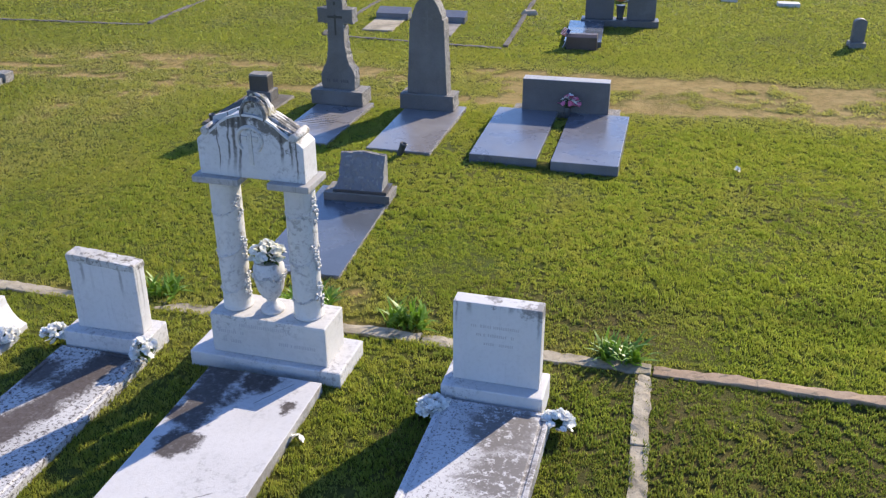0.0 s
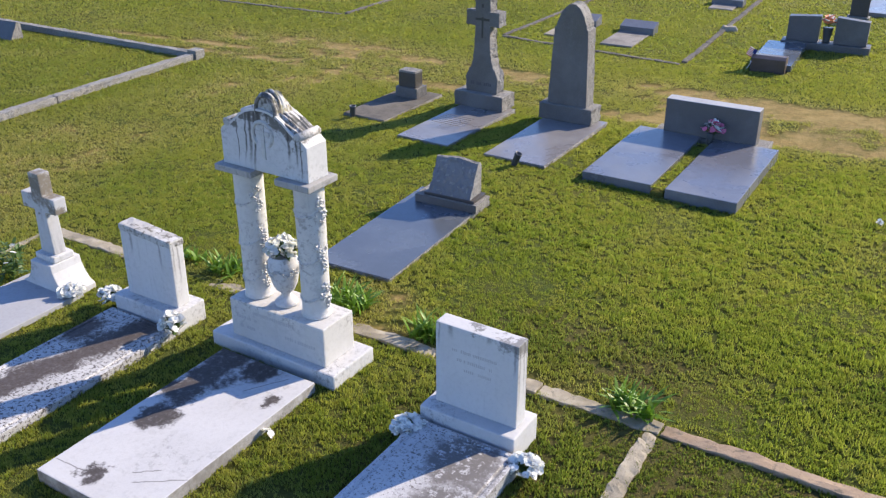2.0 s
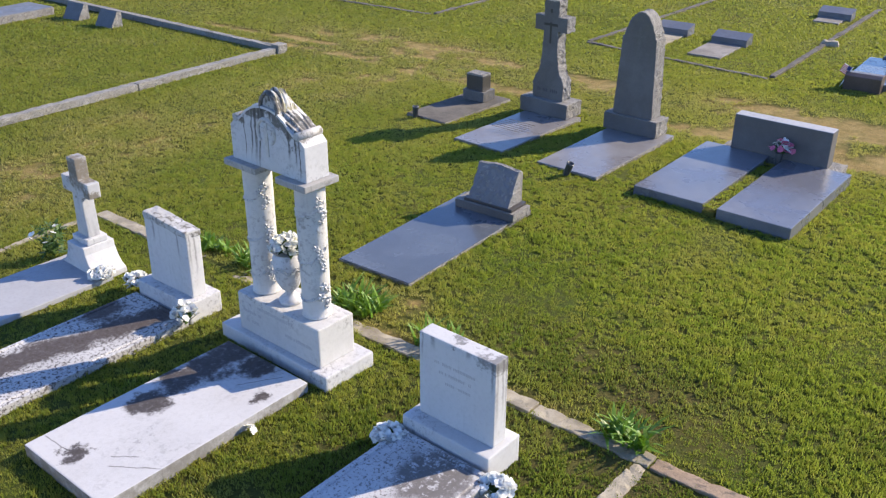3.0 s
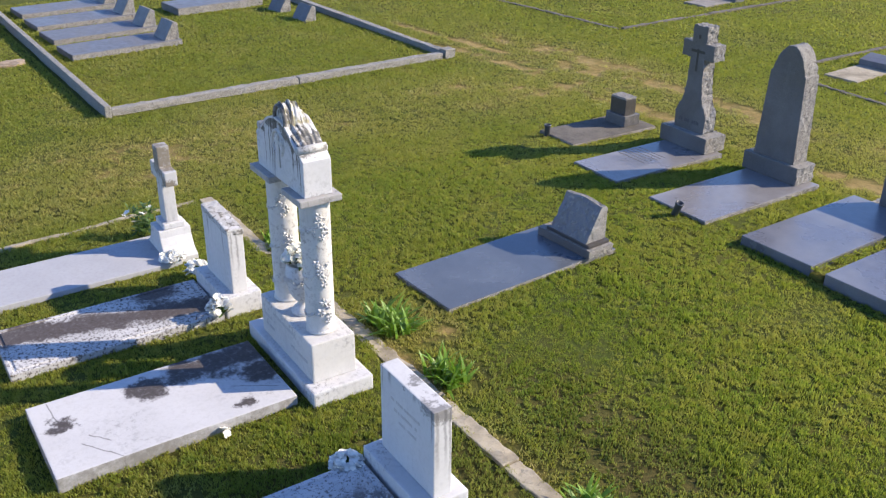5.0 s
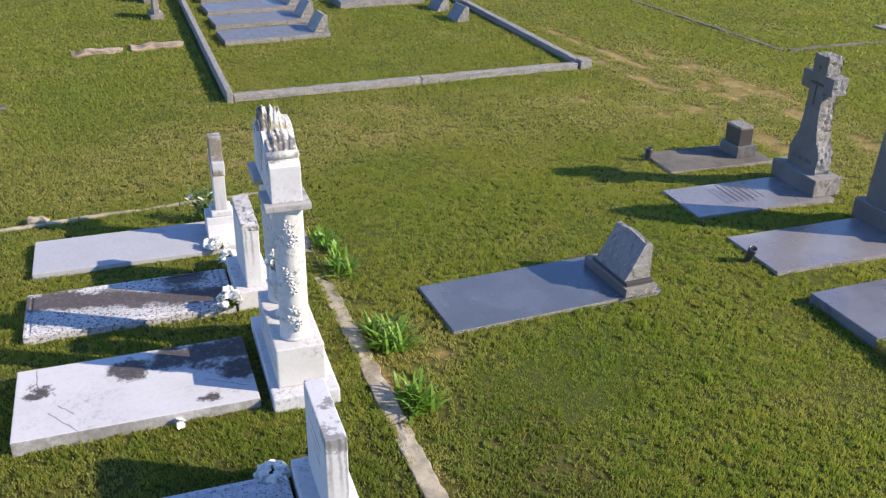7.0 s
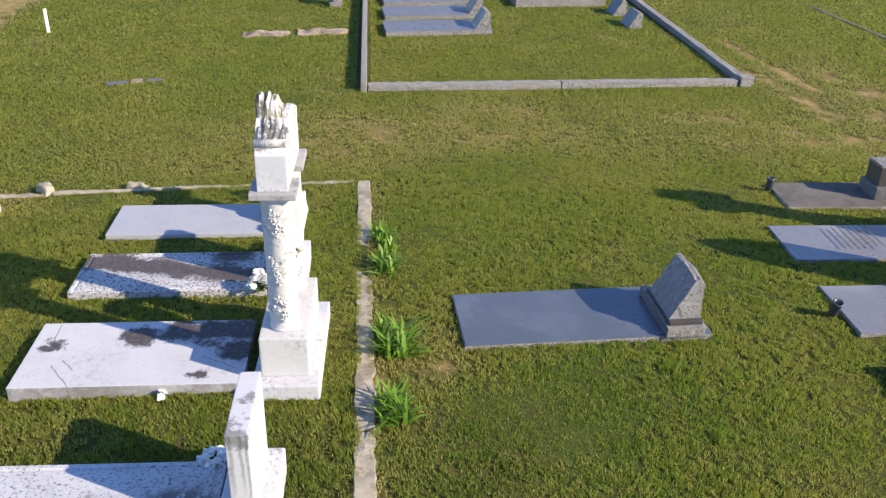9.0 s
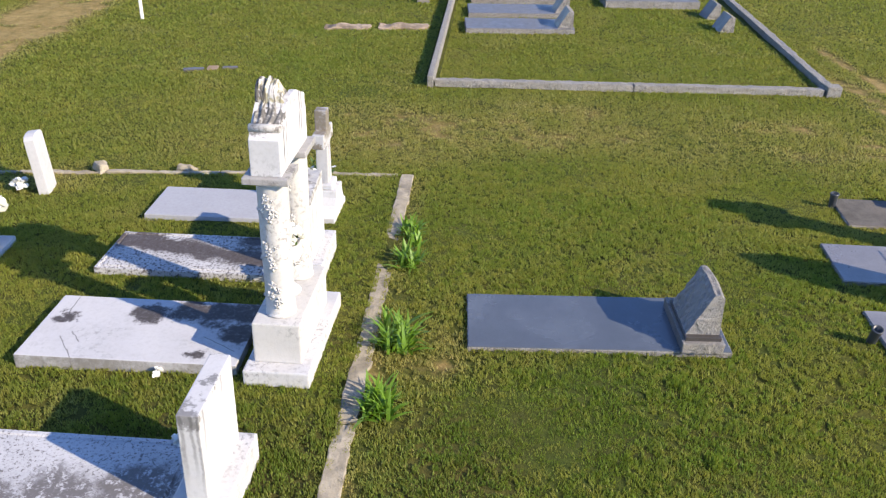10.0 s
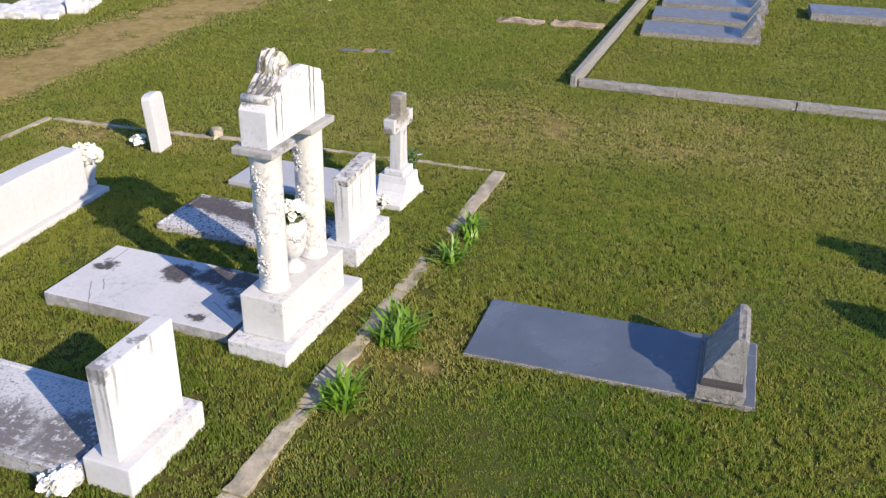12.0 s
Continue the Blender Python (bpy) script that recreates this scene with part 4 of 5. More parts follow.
def granite_cross():
    slab = ledger(-4.38, 11.665, 0.78, 1.80, 0.09, GRANITE_LEDGER, "grey granite ledger with rows of worn lettering", -4.0, 0, "granite ledgers", 0.06, GRANITE_PITCHED)
    flat_bars(slab, [(-0.24, 0.22, -0.30 + 0.07 * i) for i in range(6)], 0.09, 0.012, LETTER_GREY)
    ob = thing("cross_monument", -4.40, 12.50, -4.0, "grey granite cross with rock-pitched edges and flared foot", "cross monument", z=0.09)
    sides(part("base", roughen(box(-0.39, 0.385, -0.19, 0.18, 0, 0.21, 0.01), 0.07, 0.016, lambda c, nrm: nrm.y < -0.6 or nrm.z > 0.7, 13), GRANITE, ob), GRANITE_PITCHED)
    right = [(0.245, 0.21), (0.252, 0.41), (0.235, 0.47), (0.175, 0.57), (0.14, 0.69), (0.122, 0.86), (0.112, 1.15), (0.255, 1.15), (0.255, 1.34), (0.112, 1.34), (0.112, 1.545)]
    out = right + [(-x, z) for x, z in right[::-1]]
    bm = prism(out, -0.10, 0.10, 0.004)
    roughen(bm, 0.035, 0.020, lambda c, nrm: abs(nrm.y) > 0.7, 15)
    sides(part("cross", bm, GRANITE, ob), GRANITE_PITCHED)
    bm = box(-0.014, 0.014, -0.104, -0.09, 0.98, 1.265, 0.002)
    box(-0.11, -0.015, -0.104, -0.09, 1.215, 1.25, 0.002, bm=bm)
    box(0.015, 0.11, -0.104, -0.09, 1.215, 1.25, 0.002, bm=bm)
    box(-0.016, 0.016, -0.104, -0.09, 1.39, 1.44, 0.002, bm=bm)
    part("inset_cross", bm, BRONZE, ob, "dark inset cross")
    bars(ob, [(-0.17, 0.17, 0.31)], -0.10, 0.05, LETTERS)
    clear(-4.40, 12.50, 0.84, 0.4)


def small_marker_grave():
    ledger(-5.625, 12.03, 0.70, 1.48, 0.065, CONCRETE_DARK, "dark brown weathered ledger with a pale rim", -4.0, 0, "granite ledgers", 0.06, CONCRETE)
    ob = thing("grave_marker", -5.60, 12.47, -2, "small dark granite marker with a pale top on a block", "grave marker", "granite markers", z=0.065)
    part("base", roughen(box(-0.185, 0.185, -0.14, 0.14, 0, 0.15, 0.006), 0.05, 0.006, rock_sides, 17), GRANITE, ob)
    part("block", box(-0.145, 0.145, -0.11, 0.09, 0.15, 0.37, 0.008), GRANITE_DARK, ob, "dark weathered block")
    part("top", roughen(box(-0.143, 0.143, -0.108, 0.088, 0.365, 0.395, 0.006), 0.05, 0.004, lambda c, nrm: nrm.z < -0.5, 18), GRANITE_PITCHED, ob, "pale top")
    clear(-5.60, 12.47, 0.36, 0.3)


grey_slant()
double_grave()
pointed_monument()
granite_cross()
small_marker_grave()
ground_vase(-3.06, 10.60, 20)
ground_vase(-5.85, 11.28, 3)
bouquet(1.021, 10.965, 0.02, 0.045, PETAL, "single white blossom lying on the grass", 33, 3, 0.5)


# ---- curbs of the old plot ----
def curb_run(name, x0, y0, x1, y1, width, top, material, label, pieces, seed, deep=0.12, dips=()):
    """A run of curb stones, butted end to end, each its own weathered piece."""
    d = Vector((x1 - x0, y1 - y0, 0))
    long, turn = d.length, math.degrees(math.atan2(d.y, d.x))
    mx, my = (x0 + x1) / 2, (y0 + y1) / 2
    ob = thing(name, mx, my, turn, label, "curb", z=0)
    tagged(ob, kind="structure")
    rnd = random.Random(seed)
    cuts = [0.0] + sorted((k + 1 + rnd.uniform(-0.25, 0.25)) / pieces for k in range(pieces - 1)) + [1.0]
    for a, b in zip(cuts, cuts[1:]):
        xa, xb = -long / 2 + a * long + 0.006, -long / 2 + b * long - 0.006
        px, py = mx + (xa + xb) / 2 * d.x / long, my + (xa + xb) / 2 * d.y / long
        z = lift(px, py) + top + rnd.uniform(-0.006, 0.006)
        bm = box(xa, xb, -width / 2, width / 2, z - deep, z, 0.008)
        roughen(bm, 0.08, 0.009, lambda c, nrm: nrm.z < -0.5, seed + a * 9, 14)
        for v in bm.verts:  # uneven settling and crumbled edges
            u = v.co.x * 1.7 + seed * 5.0
            v.co.z += 0.012 * noise.noise(Vector((u, 0, 3))) - (0.016 * max(0, noise.noise(v.co * 9 + Vector((seed, 0, 0)))) if abs(v.co.y) > width * 0.3 else 0)
            for at, half, sink in dips:
                v.co.z -= sink * max(0.0, 1 - ((v.co.x + mx - at) / half) ** 2)
            v.co.y += width * (0.08 * noise.noise(Vector((u * 0.8, 5, 0))) + 0.14 * noise.noise(Vector((v.co.x * 7, seed + (4 if v.co.y > 0 else 0), 1))))
        part("curb_stone", bm, material, ob)
    clear(mx, my, long, width * 0.45, turn)
    return ob


curb_run("curb", -6.478, 6.651, 0.027, 6.393, 0.145, 0.008, CURB, "weathered tan concrete curb half sunk in the lawn", 7, 1, dips=((-4.7, 1.1, 0.022), (-2.75, 0.35, 0.018), (-1.9, 0.25, 0.012)))
curb_run("curb", 0.032, 6.388, 6.627, 6.100, 0.115, 0.034, CURB_BROWN, "brown concrete curb edging the next plot", 4, 2)
curb_run("curb", -0.044, 6.330, -0.074, 2.180, 0.125, 0.006, CURB, "crumbling concrete curb running beside the graves", 4, 3)
curb_run("curb", -6.498, 6.539, -6.390, 0.857, 0.07, 0.01, CURB, "narrow concrete curb along the plot's far side", 5, 4)
curb_run("curb", -6.391, 0.782, -4.211, 0.702, 0.08, 0.012, CURB, "narrow concrete curb closing the plot", 2, 5)


def fieldstone(x, y, r, seed, label="rough brown stone lying on a curb"):
    ob = thing("stone", x, y, seed * 40, label, "stone")
    bm = box(-r, r, -r * 0.6, r * 0.6, -0.02, r * 0.6, r * 0.12, (0.75, 0.55))
    roughen(bm, r * 0.5, r * 0.28, lambda c, nrm: False, seed * 3.1, 4 / r * 0.2)
    part("rock", bm, CURB, ob)


fieldstone(-6.509, 3.107, 0.12, 1)
fieldstone(-6.539, 4.078, 0.11, 2)


def lily_clump(x, y, r, tall, count, seed):
    """A clump of strap leaves, arching outward."""
    ob = thing("lily_clump", x, y, 0, "clump of bright green strap-leaved lilies beside the curb", "plant", "lily clumps")
    rnd = random.Random(seed)
    bm = bmesh.new()
    for _ in range(int(count * 0.65)):
        a = rnd.uniform(0, 6.283)
        root = Vector((rnd.uniform(-r, r) * 1.1, rnd.uniform(-r, r) * 0.7, -0.01))
        out = Vector((math.cos(a), math.sin(a), 0)) + root * 2.0
        side = Vector((-out.y, out.x, 0)).normalized()
        h, reach, w = tall * rnd.uniform(0.4, 1.0), tall * rnd.uniform(0.2, 0.8), rnd.uniform(0.011, 0.020)
        prev = None
        for k in range(5):
            t = k / 4
            p = root + out.normalized() * reach * t ** 1.6 + Vector((0, 0, h * (t - 0.38 * t * t * (reach / h))))
            ww = w * (1 - t ** 2.5) + 0.001
            pair = (bm.verts.new(p - side * ww), bm.verts.new(p + side * ww + Vector((0, 0, 0.002))))
            if prev:
                bm.faces.new((prev[0], prev[1], pair[1], pair[0]))
            prev = pair
    part("strap_leaves", bm, LILY_LEAF, ob)


lily_clump(-2.89, 6.76, 0.17, 0.30, 170, 1)
lily_clump(-2.0, 6.67, 0.14, 0.27, 125, 2)
lily_clump(-0.22, 6.51, 0.14, 0.27, 130, 3)
lily_clump(-4.265, 6.775, 0.13, 0.22, 85, 4)
lily_clump(-4.96, 6.765, 0.12, 0.18, 80, 5)
lily_clump(-4.694, 6.806, 0.10, 0.15, 40, 6)


# ---- the kerbed family plot ----
def kerbed_plot():
    ob = thing("plot_kerb", -10.165, 9.79, -1.4, "low rock-faced granite kerb round a family plot", "kerb", z=0)
    tagged(ob, kind="structure")
    runs = [  # local x0, x1, y0, y1
        (-0.07, 0.07, -2.93, 0.05), (-0.07, 0.07, 0.06, 2.86),
        (-4.0, -0.12, 2.95, 3.08), (-8.6, -4.01, 2.95, 3.08), (-13.0, -8.61, 2.95, 3.08)]
    for i, (x0, x1, y0, y1) in enumerate(runs):
        bm = roughen(box(x0, x1, y0, y1, -0.08, 0.095, 0.01), 0.07, 0.016, lambda c, nrm: nrm.z < -0.5, 20 + i, 13)
        part("kerb_stone", bm, KERB, ob)
    wall = thing("plot_kerb", -10.25, 6.80, -176.6 + 180 - 6.0, "low granite kerb, shaded side, along a family plot", "kerb", z=0)
    tagged(wall, kind="structure")
    for i, (x0, x1) in enumerate(((-4.0, 0.15), (-8.5, -4.01), (-13.0, -8.51))):
        bm = roughen(box(x0, x1, -0.045, 0.045, -0.08, 0.17, 0.01), 0.12, 0.008, lambda c, nrm: nrm.z > 0.7 or nrm.z < -0.5, 30 + i, 6)
        part("kerb_stone", bm, KERB, wall)
    part("corner_post", roughen(box(-0.10, 0.10, 2.90, 3.11, -0.05, 0.15, 0.012), 0.07, 0.012, lambda c, nrm: nrm.z > 0.7, 41), KERB, ob, "corner block")
    clear(-10.164, 9.833, 0.24, 6.1)
    clear(-16.863, 12.842, 13, 0.22)
    clear(-13.513, 6.944, 6.5, 0.24, -2.6)
    for x, y in ((-13.98, 8.33), (-15.26, 8.39), (-16.54, 8.45), (-17.83, 8.51)):
        ledger(x, y, 0.86, 2.0, 0.095, GRANITE_HONED, "raised blue-grey granite ledger with pale rock-pitched sides", 1.5, 0, "family plot ledgers", 0.05, GRANITE_PITCHED)
    ledger(-16.369, 11.189, 0.86, 1.95, 0.15, GRANITE_HONED, "raised grey granite ledger standing alone in a kerbed plot", 1.5, 0, "family plot ledgers", 0.05, GRANITE_PITCHED)


def slant_stone():
    ob = thing("slant_marker", -13.88, 9.18, 3, "grey granite slant marker with rough sides", "grave marker", "slant markers", z=0.095)
    bm = side_prism([(-0.17, 0), (0.12, 0), (0.12, 0.29), (0.035, 0.32)], -0.24, 0.24, 0.004)
    roughen(bm, 0.06, 0.014, lambda c, nrm: nrm.y < -0.5 or nrm.z < -0.5, 50)
    sides(part("slant_face", bm, GRANITE, ob), GRANITE_PITCHED)
    return ob


kerbed_plot()
first = slant_stone()
for x, y in ((-15.16, 9.24), (-16.44, 9.30), (-17.73, 9.36)):
    copy_thing(first, pose(x, y, 0.095, 0, 0, 3))
for x, y in ((-14.161, 12.209), (-15.254, 12.222)):
    tagged(copy_thing(first, pose(x, y, -0.01, 0, 0, 3)), "grey granite slant marker set straight in the grass")


def old_tablet(x, y, h, label, w=0.42, rz=0.0, material=None):
    ob = thing("headstone", x, y, rz, label, "headstone", "far headstones", z=0)
    part("base", box(-w * 0.62, w * 0.62, -0.13, 0.13, -0.04, 0.09, 0.01), CONCRETE if material is None else GRANITE_PITCHED, ob)
    top = [(-w / 2, 0.09), (w / 2, 0.09), (w / 2, h * 0.86)] + [(w / 2 * math.cos(math.pi * i / 8), h * 0.86 + h * 0.14 * math.sin(math.pi * i / 8)) for i in range(1, 8)] + [(-w / 2, h * 0.86)]
    part("tablet", prism(top, -0.055, 0.055, 0.006), material or CONCRETE, ob)
    clear(x, y, w * 1.2, 0.26)


old_tablet(-16.366, 6.461, 0.48, "small grey headstone with a rounded top beside a kerb")
old_tablet(-18.068, 6.508, 0.46, "small weathered grey headstone")


def flat_marker(x, y, w, l, rz, material, label, top=0.03, name="flat_marker", rag=0.004):
    ob = thing(name, x, y, rz, label, "flat marker", "flat markers", z=0)
    bm = box(-w / 2, w / 2, -l / 2, l / 2, -0.05, top, 0.008)
    if rag > 0.01:
        roughen(bm, 0.09, rag * 0.3, lambda c, nrm: False, x)
    part("slab", ground_worn(bm, rag, 5, x), material, ob)
    clear(x, y, w * 0.95, l * 0.95, rz)
    return ob


flat_marker(-13.805, 5.141, 0.36, 0.85, 6, SOILED, "broken brown slab half covered by soil", 0.03, "flat_marker", 0.05)
flat_marker(-13.903, 6.180, 0.36, 0.92, 6, SOILED, "broken grey slab half covered by soil", 0.035, "flat_marker", 0.05)
flat_marker(-10.774, 3.060, 0.10, 0.32, 14, GRANITE, "flush grey plaque in the lawn")
flat_marker(-10.909, 3.603, 0.08, 0.24, 10, GRANITE, "small flush grey plaque in the lawn")
flat_marker(-10.893, 3.331, 0.24, 0.18, 8, CURB_BROWN, "patch of brown concrete between two plaques", 0.012)
for x, y, w, l, h in ((-11.016, -3.371, 0.7, 1.3, 0.12), (-11.878, -3.350, 0.7, 1.4, 0.10), (-11.533, -2.659, 0.35, 0.3, 0.28)):
    flat_marker(x, y, w, l, 20, MARBLE, "pale stone grave slab beside the dirt way", h, "grave_slab", 0.06)
post = thing("marker_post", -14.136, 1.208, 0, "thin white painted post standing in the lawn", "post", z=0, lean=(0, 2))
part("stake", box(-0.025, 0.025, -0.025, 0.025, -0.05, 0.44, 0.005), POST, post)


# ---- graves beyond the worn way ----
def companion_stone():
    ob = thing("companion_headstone", -0.676, 18.645, 1.5, "two grey granite tablets on one long base", "headstone", z=0)
    part("base", roughen(box(-0.74, 0.74, -0.2, 0.18, -0.04, 0.12, 0.008), 0.1, 0.008, rock_sides, 61), GRANITE, ob)
    for x, lean in ((-0.40, 0.02), (0.40, -0.02)):
        out = [(x - 0.27, 0.12), (x + 0.27, 0.12), (x + 0.27, 0.56 + lean), (x - 0.27, 0.56 - lean)]
        part("tablet", prism(out, -0.09, 0.09, 0.008), GRANITE, ob)
    part("vase", lathe([(0.07, 0.12), (0.06, 0.15), (0.085, 0.36), (0.09, 0.38), (0.07, 0.38)], 16), VASE_DARK, ob, "dark vase", True)
    clear(-0.676, 18.645, 1.5, 0.4)
    bouquet(-0.676, 18.645, 0.40, 0.12, PETAL_ORANGE, "orange and white artificial flowers in a dark vase", 71, 16, 1.0, PETAL, 0.06)
    ledger(-1.273, 17.586, 0.66, 1.7, 0.10, GRANITE_POLISHED, "grey granite ledger before a double headstone", 1.0, 0, "far ledgers", z=0)
    block = thing("grave_marker", -1.263, 16.648, 1.0, "low brown-red granite block at a ledger's foot", "grave marker", z=0)
    bm = side_prism([(-0.13, -0.04), (0.14, -0.04), (0.14, 0.24), (-0.05, 0.26), (-0.13, 0.22)], -0.27, 0.27, 0.006)
    part("block", bm, granite("brown_granite", (0.085, 0.06, 0.052), 0.35, 0.3), block)
    clear(-1.263, 16.648, 0.6, 0.28)
    flag = thing("small_flag", -1.603, 16.629, 0, "small striped stick flag beside a low block", "flag", z=0, lean=(0, 24))
    part("stick", box(-0.006, 0.006, -0.006, 0.006, -0.05, 0.36, 0.001), POST, flag)
    cloth = bmesh.new()
    stripes = bmesh.new()
    for k in range(6):
        z0 = 0.20 + 0.024 * k
        box(-0.14, -0.008, -0.003, 0.003, z0, z0 + 0.012, 0, bm=cloth)
        box(-0.14, -0.008, -0.003, 0.003, z0 + 0.012, z0 + 0.024, 0, bm=stripes)
    part("cloth", cloth, FLAG_RED, flag, "red stripes")
    part("cloth", stripes, FLAG_WHITE, flag, "white stripes")
    part("canton", box(-0.065, -0.008, -0.006, 0.006, 0.272, 0.345, 0), FLAG_BLUE, flag, "blue corner field")


def bevel_grave(x, y, l, rz=0.0, slab=CONCRETE, w=0.6):
    ledger(x, y, w, l, 0.03, slab, "low weathered ledger slab in the far lawn", rz, 0, "far ledgers", z=0)
    ob = thing("grave_marker", x + 0.03, y + l / 2 + 0.05, rz, "low grey granite marker at the head of a slab", "grave marker", "bevel markers", z=0)
    bm = side_prism([(-0.17, -0.04), (0.15, -0.04), (0.15, 0.20), (-0.17, 0.13)], -0.33, 0.33, 0.004)
    roughen(bm, 0.09, 0.010, lambda c, nrm: nrm.z > 0.6, x)
    part("bevel_face", bm, GRANITE_HONED, ob)
    clear(x, y + l / 2, 0.6, 0.3)


companion_stone()
bevel_grave(-5.190, 17.790, 1.15, 0, CURB)
bevel_grave(-4.017, 17.642, 1.2, 0, CONCRETE)
bevel_grave(-3.120, 21.374, 0.6, 0, CONCRETE, 0.5)
bevel_grave(-10.518, 20.561, 1.1, 0, CONCRETE)
curb_run("curb", -6.129, 16.747, -2.636, 16.328, 0.09, 0.02, CONCRETE_DARK, "thin dark curb round a far plot", 5, 11)
curb_run("curb", -6.125, 16.827, -5.707, 23.096, 0.09, 0.03, CONCRETE_DARK, "thin grey curb round a far plot", 4, 12)
curb_run("curb", -2.600, 16.427, -2.571, 23.095, 0.09, 0.04, CONCRETE_DARK, "broken line of low stones edging a far plot", 9, 13)
curb_run("curb", -15.649, 16.697, -9.857, 16.875, 0.09, 0.02, CONCRETE_DARK, "thin dark curb of a far plot", 5, 14)
curb_run("curb", -9.815, 16.966, -9.517, 24.173, 0.09, 0.03, CONCRETE_DARK, "thin grey curb of a far plot", 5, 15)
fieldstone(-2.494, 19.252, 0.16, 5, "dark broken curb stone standing proud")
old_tablet(3.515, 17.688, 0.50, "slim grey granite tablet on a pale base", 0.22, 4, GRANITE)
flat_marker(2.771, 21.128, 0.45, 0.26, 0, MARBLE_BASE, "pale low stone marker far across the lawn", 0.07)
flat_marker(1.577, 21.439, 0.34, 0.22, 0, MARBLE_BASE, "pale low stone marker far across the lawn", 0.06)
ledger(-0.005, 22.713, 0.8, 1.6, 0.08, GRANITE_LEDGER, "grey ledger far across the lawn", 0, 0, "far ledgers", z=0)
old_tablet(-0.446, 21.382, 0.5, "dark rounded headstone far across the lawn", 0.34, 0, GRANITE_DARK)


# ---- lawn ----
GRAIN = np.random.default_rng(77).random((512, 512))


def drift(x, y, size):
    """Smooth random values, 0 to 1, that change over about size metres."""
    u, v = x / size + 200.0, y / size + 200.0
    i, j = np.floor(u).astype(int), np.floor(v).astype(int)
    fu, fv = u - i, v - j
    fu, fv = fu * fu * (3 - 2 * fu), fv * fv * (3 - 2 * fv)
    i, j, i1, j1 = i % 512, j % 512, (i + 1) % 512, (j + 1) % 512
    return (GRAIN[i, j] * (1 - fu) + GRAIN[i1, j] * fu) * (1 - fv) + (GRAIN[i, j1] * (1 - fu) + GRAIN[i1, j1] * fu) * fv


def worn(x, y):
    """How bare the lawn is, 0 to 1, on arrays of x and y: the tracks between the graves and thin patches."""
    def band(d, half, soft):
        return np.clip(1 - (np.abs(d) - half) / soft, 0, 1)

    def pool(cx, cy, rx, ry):
        return np.clip(1.3 - np.hypot((x - cx) / rx, (y - cy) / ry), 0, 1)

    wob = 0.25 * np.sin(x * 0.7 + 1.0) + 0.18 * np.sin(x * 1.9)
    way = np.clip((x + 13) / 3, 0.25, 1) * (1 + 0.6 * np.clip((x + 3.2) / 1.0, 0, 1))
    ruts = 0.34 * band(y - 13.25 - 0.3 * wob, 0.06, 0.22) + 0.24 * band(y - 14.6 - 0.4 * wob, 0.12, 0.45)
    w = (ruts + 0.46 * band(y - 14.0 - 0.15 * wob, 0.6, 1.0)) * way
    wob2 = 0.3 * np.sin(y * 0.9) + 0.15 * np.sin(y * 2.3 + 1)
    w = np.maximum(w, 0.48 * band(x + 8.2 + wob2, 0.7, 0.9) * np.clip((y - 2.5) / 3, 0, 1) * np.clip((16 - y) / 3, 0, 1))
    w = np.maximum(w, 0.95 * band(y - 13.68 - 0.10 * np.sin(1.1 * x), 0.07, 0.16) * band(x + 11.2, 1.3, 0.9))
    w = np.maximum(w, 0.55 * band(y - 13.66, 0.05, 0.2) * band(x + 8.6, 1.6, 0.8))
    w = np.maximum(w, 0.62 * pool(-7.4, 13.65, 0.5, 0.25))
    for cx, cy, rx, ry, deep in ((-8.3, 6.9, 0.85, 1.4, 0.5), (-7.9, 8.2, 0.75, 1.3, 0.52), (-7.8, 9.7, 0.6, 1.1, 0.42), (-8.5, 5.6, 0.6, 1.1, 0.36)):
        w = np.maximum(w, deep * pool(cx, cy, rx, ry))
    w = np.maximum(w, 0.60 * pool(-8.2, 14.5, 2.8, 1.1))
    w = np.maximum(w, 0.6 * pool(-7.5, 13.6, 0.4, 0.2))
    road = y + 0.88 + 0.05 * (x + 11.0) - 0.07 * np.sin(1.3 * x)
    w = np.maximum(w, 1.1 * band(road, 0.5, 0.7) * np.clip((8 - x) / 4, 0, 1))
    w = np.maximum(w, 0.85 * pool(-6.1, 1.55, 0.5, 0.55))
    w = np.maximum(w, 0.5 * pool(-6.3, 2.6, 0.5, 0.6))
    w = np.maximum(w, 0.6 * band(y - 6.60 + 0.046 * (x + 3), 0.05, 0.14) * np.clip(-x, 0, 1) * np.clip((x + 6.6) * 3, 0, 1) * (0.3 + drift(x + 13, y, 0.6)))
    w = np.maximum(w, 0.6 * pool(-2.75, 7.15, 0.45, 0.25))
    w = np.maximum(w, 0.34 * pool(-2.6, 6.88, 1.1, 0.32))
    w = np.maximum(w, 0.26 * pool(-0.3, 7.15, 0.9, 0.4))
    w = w * (0.55 + 0.9 * drift(x, y, 0.5)) * (0.6 + 0.8 * drift(x + 31, y, 0.17))
    thin = np.clip((drift(x + 9, y, 0.9) * 0.6 + drift(x, y + 17, 0.33) * 0.4 - 0.58) / 0.25, 0, 1)
    return np.clip(np.maximum(w * 1.12, 0.30 * thin), 0, 1)


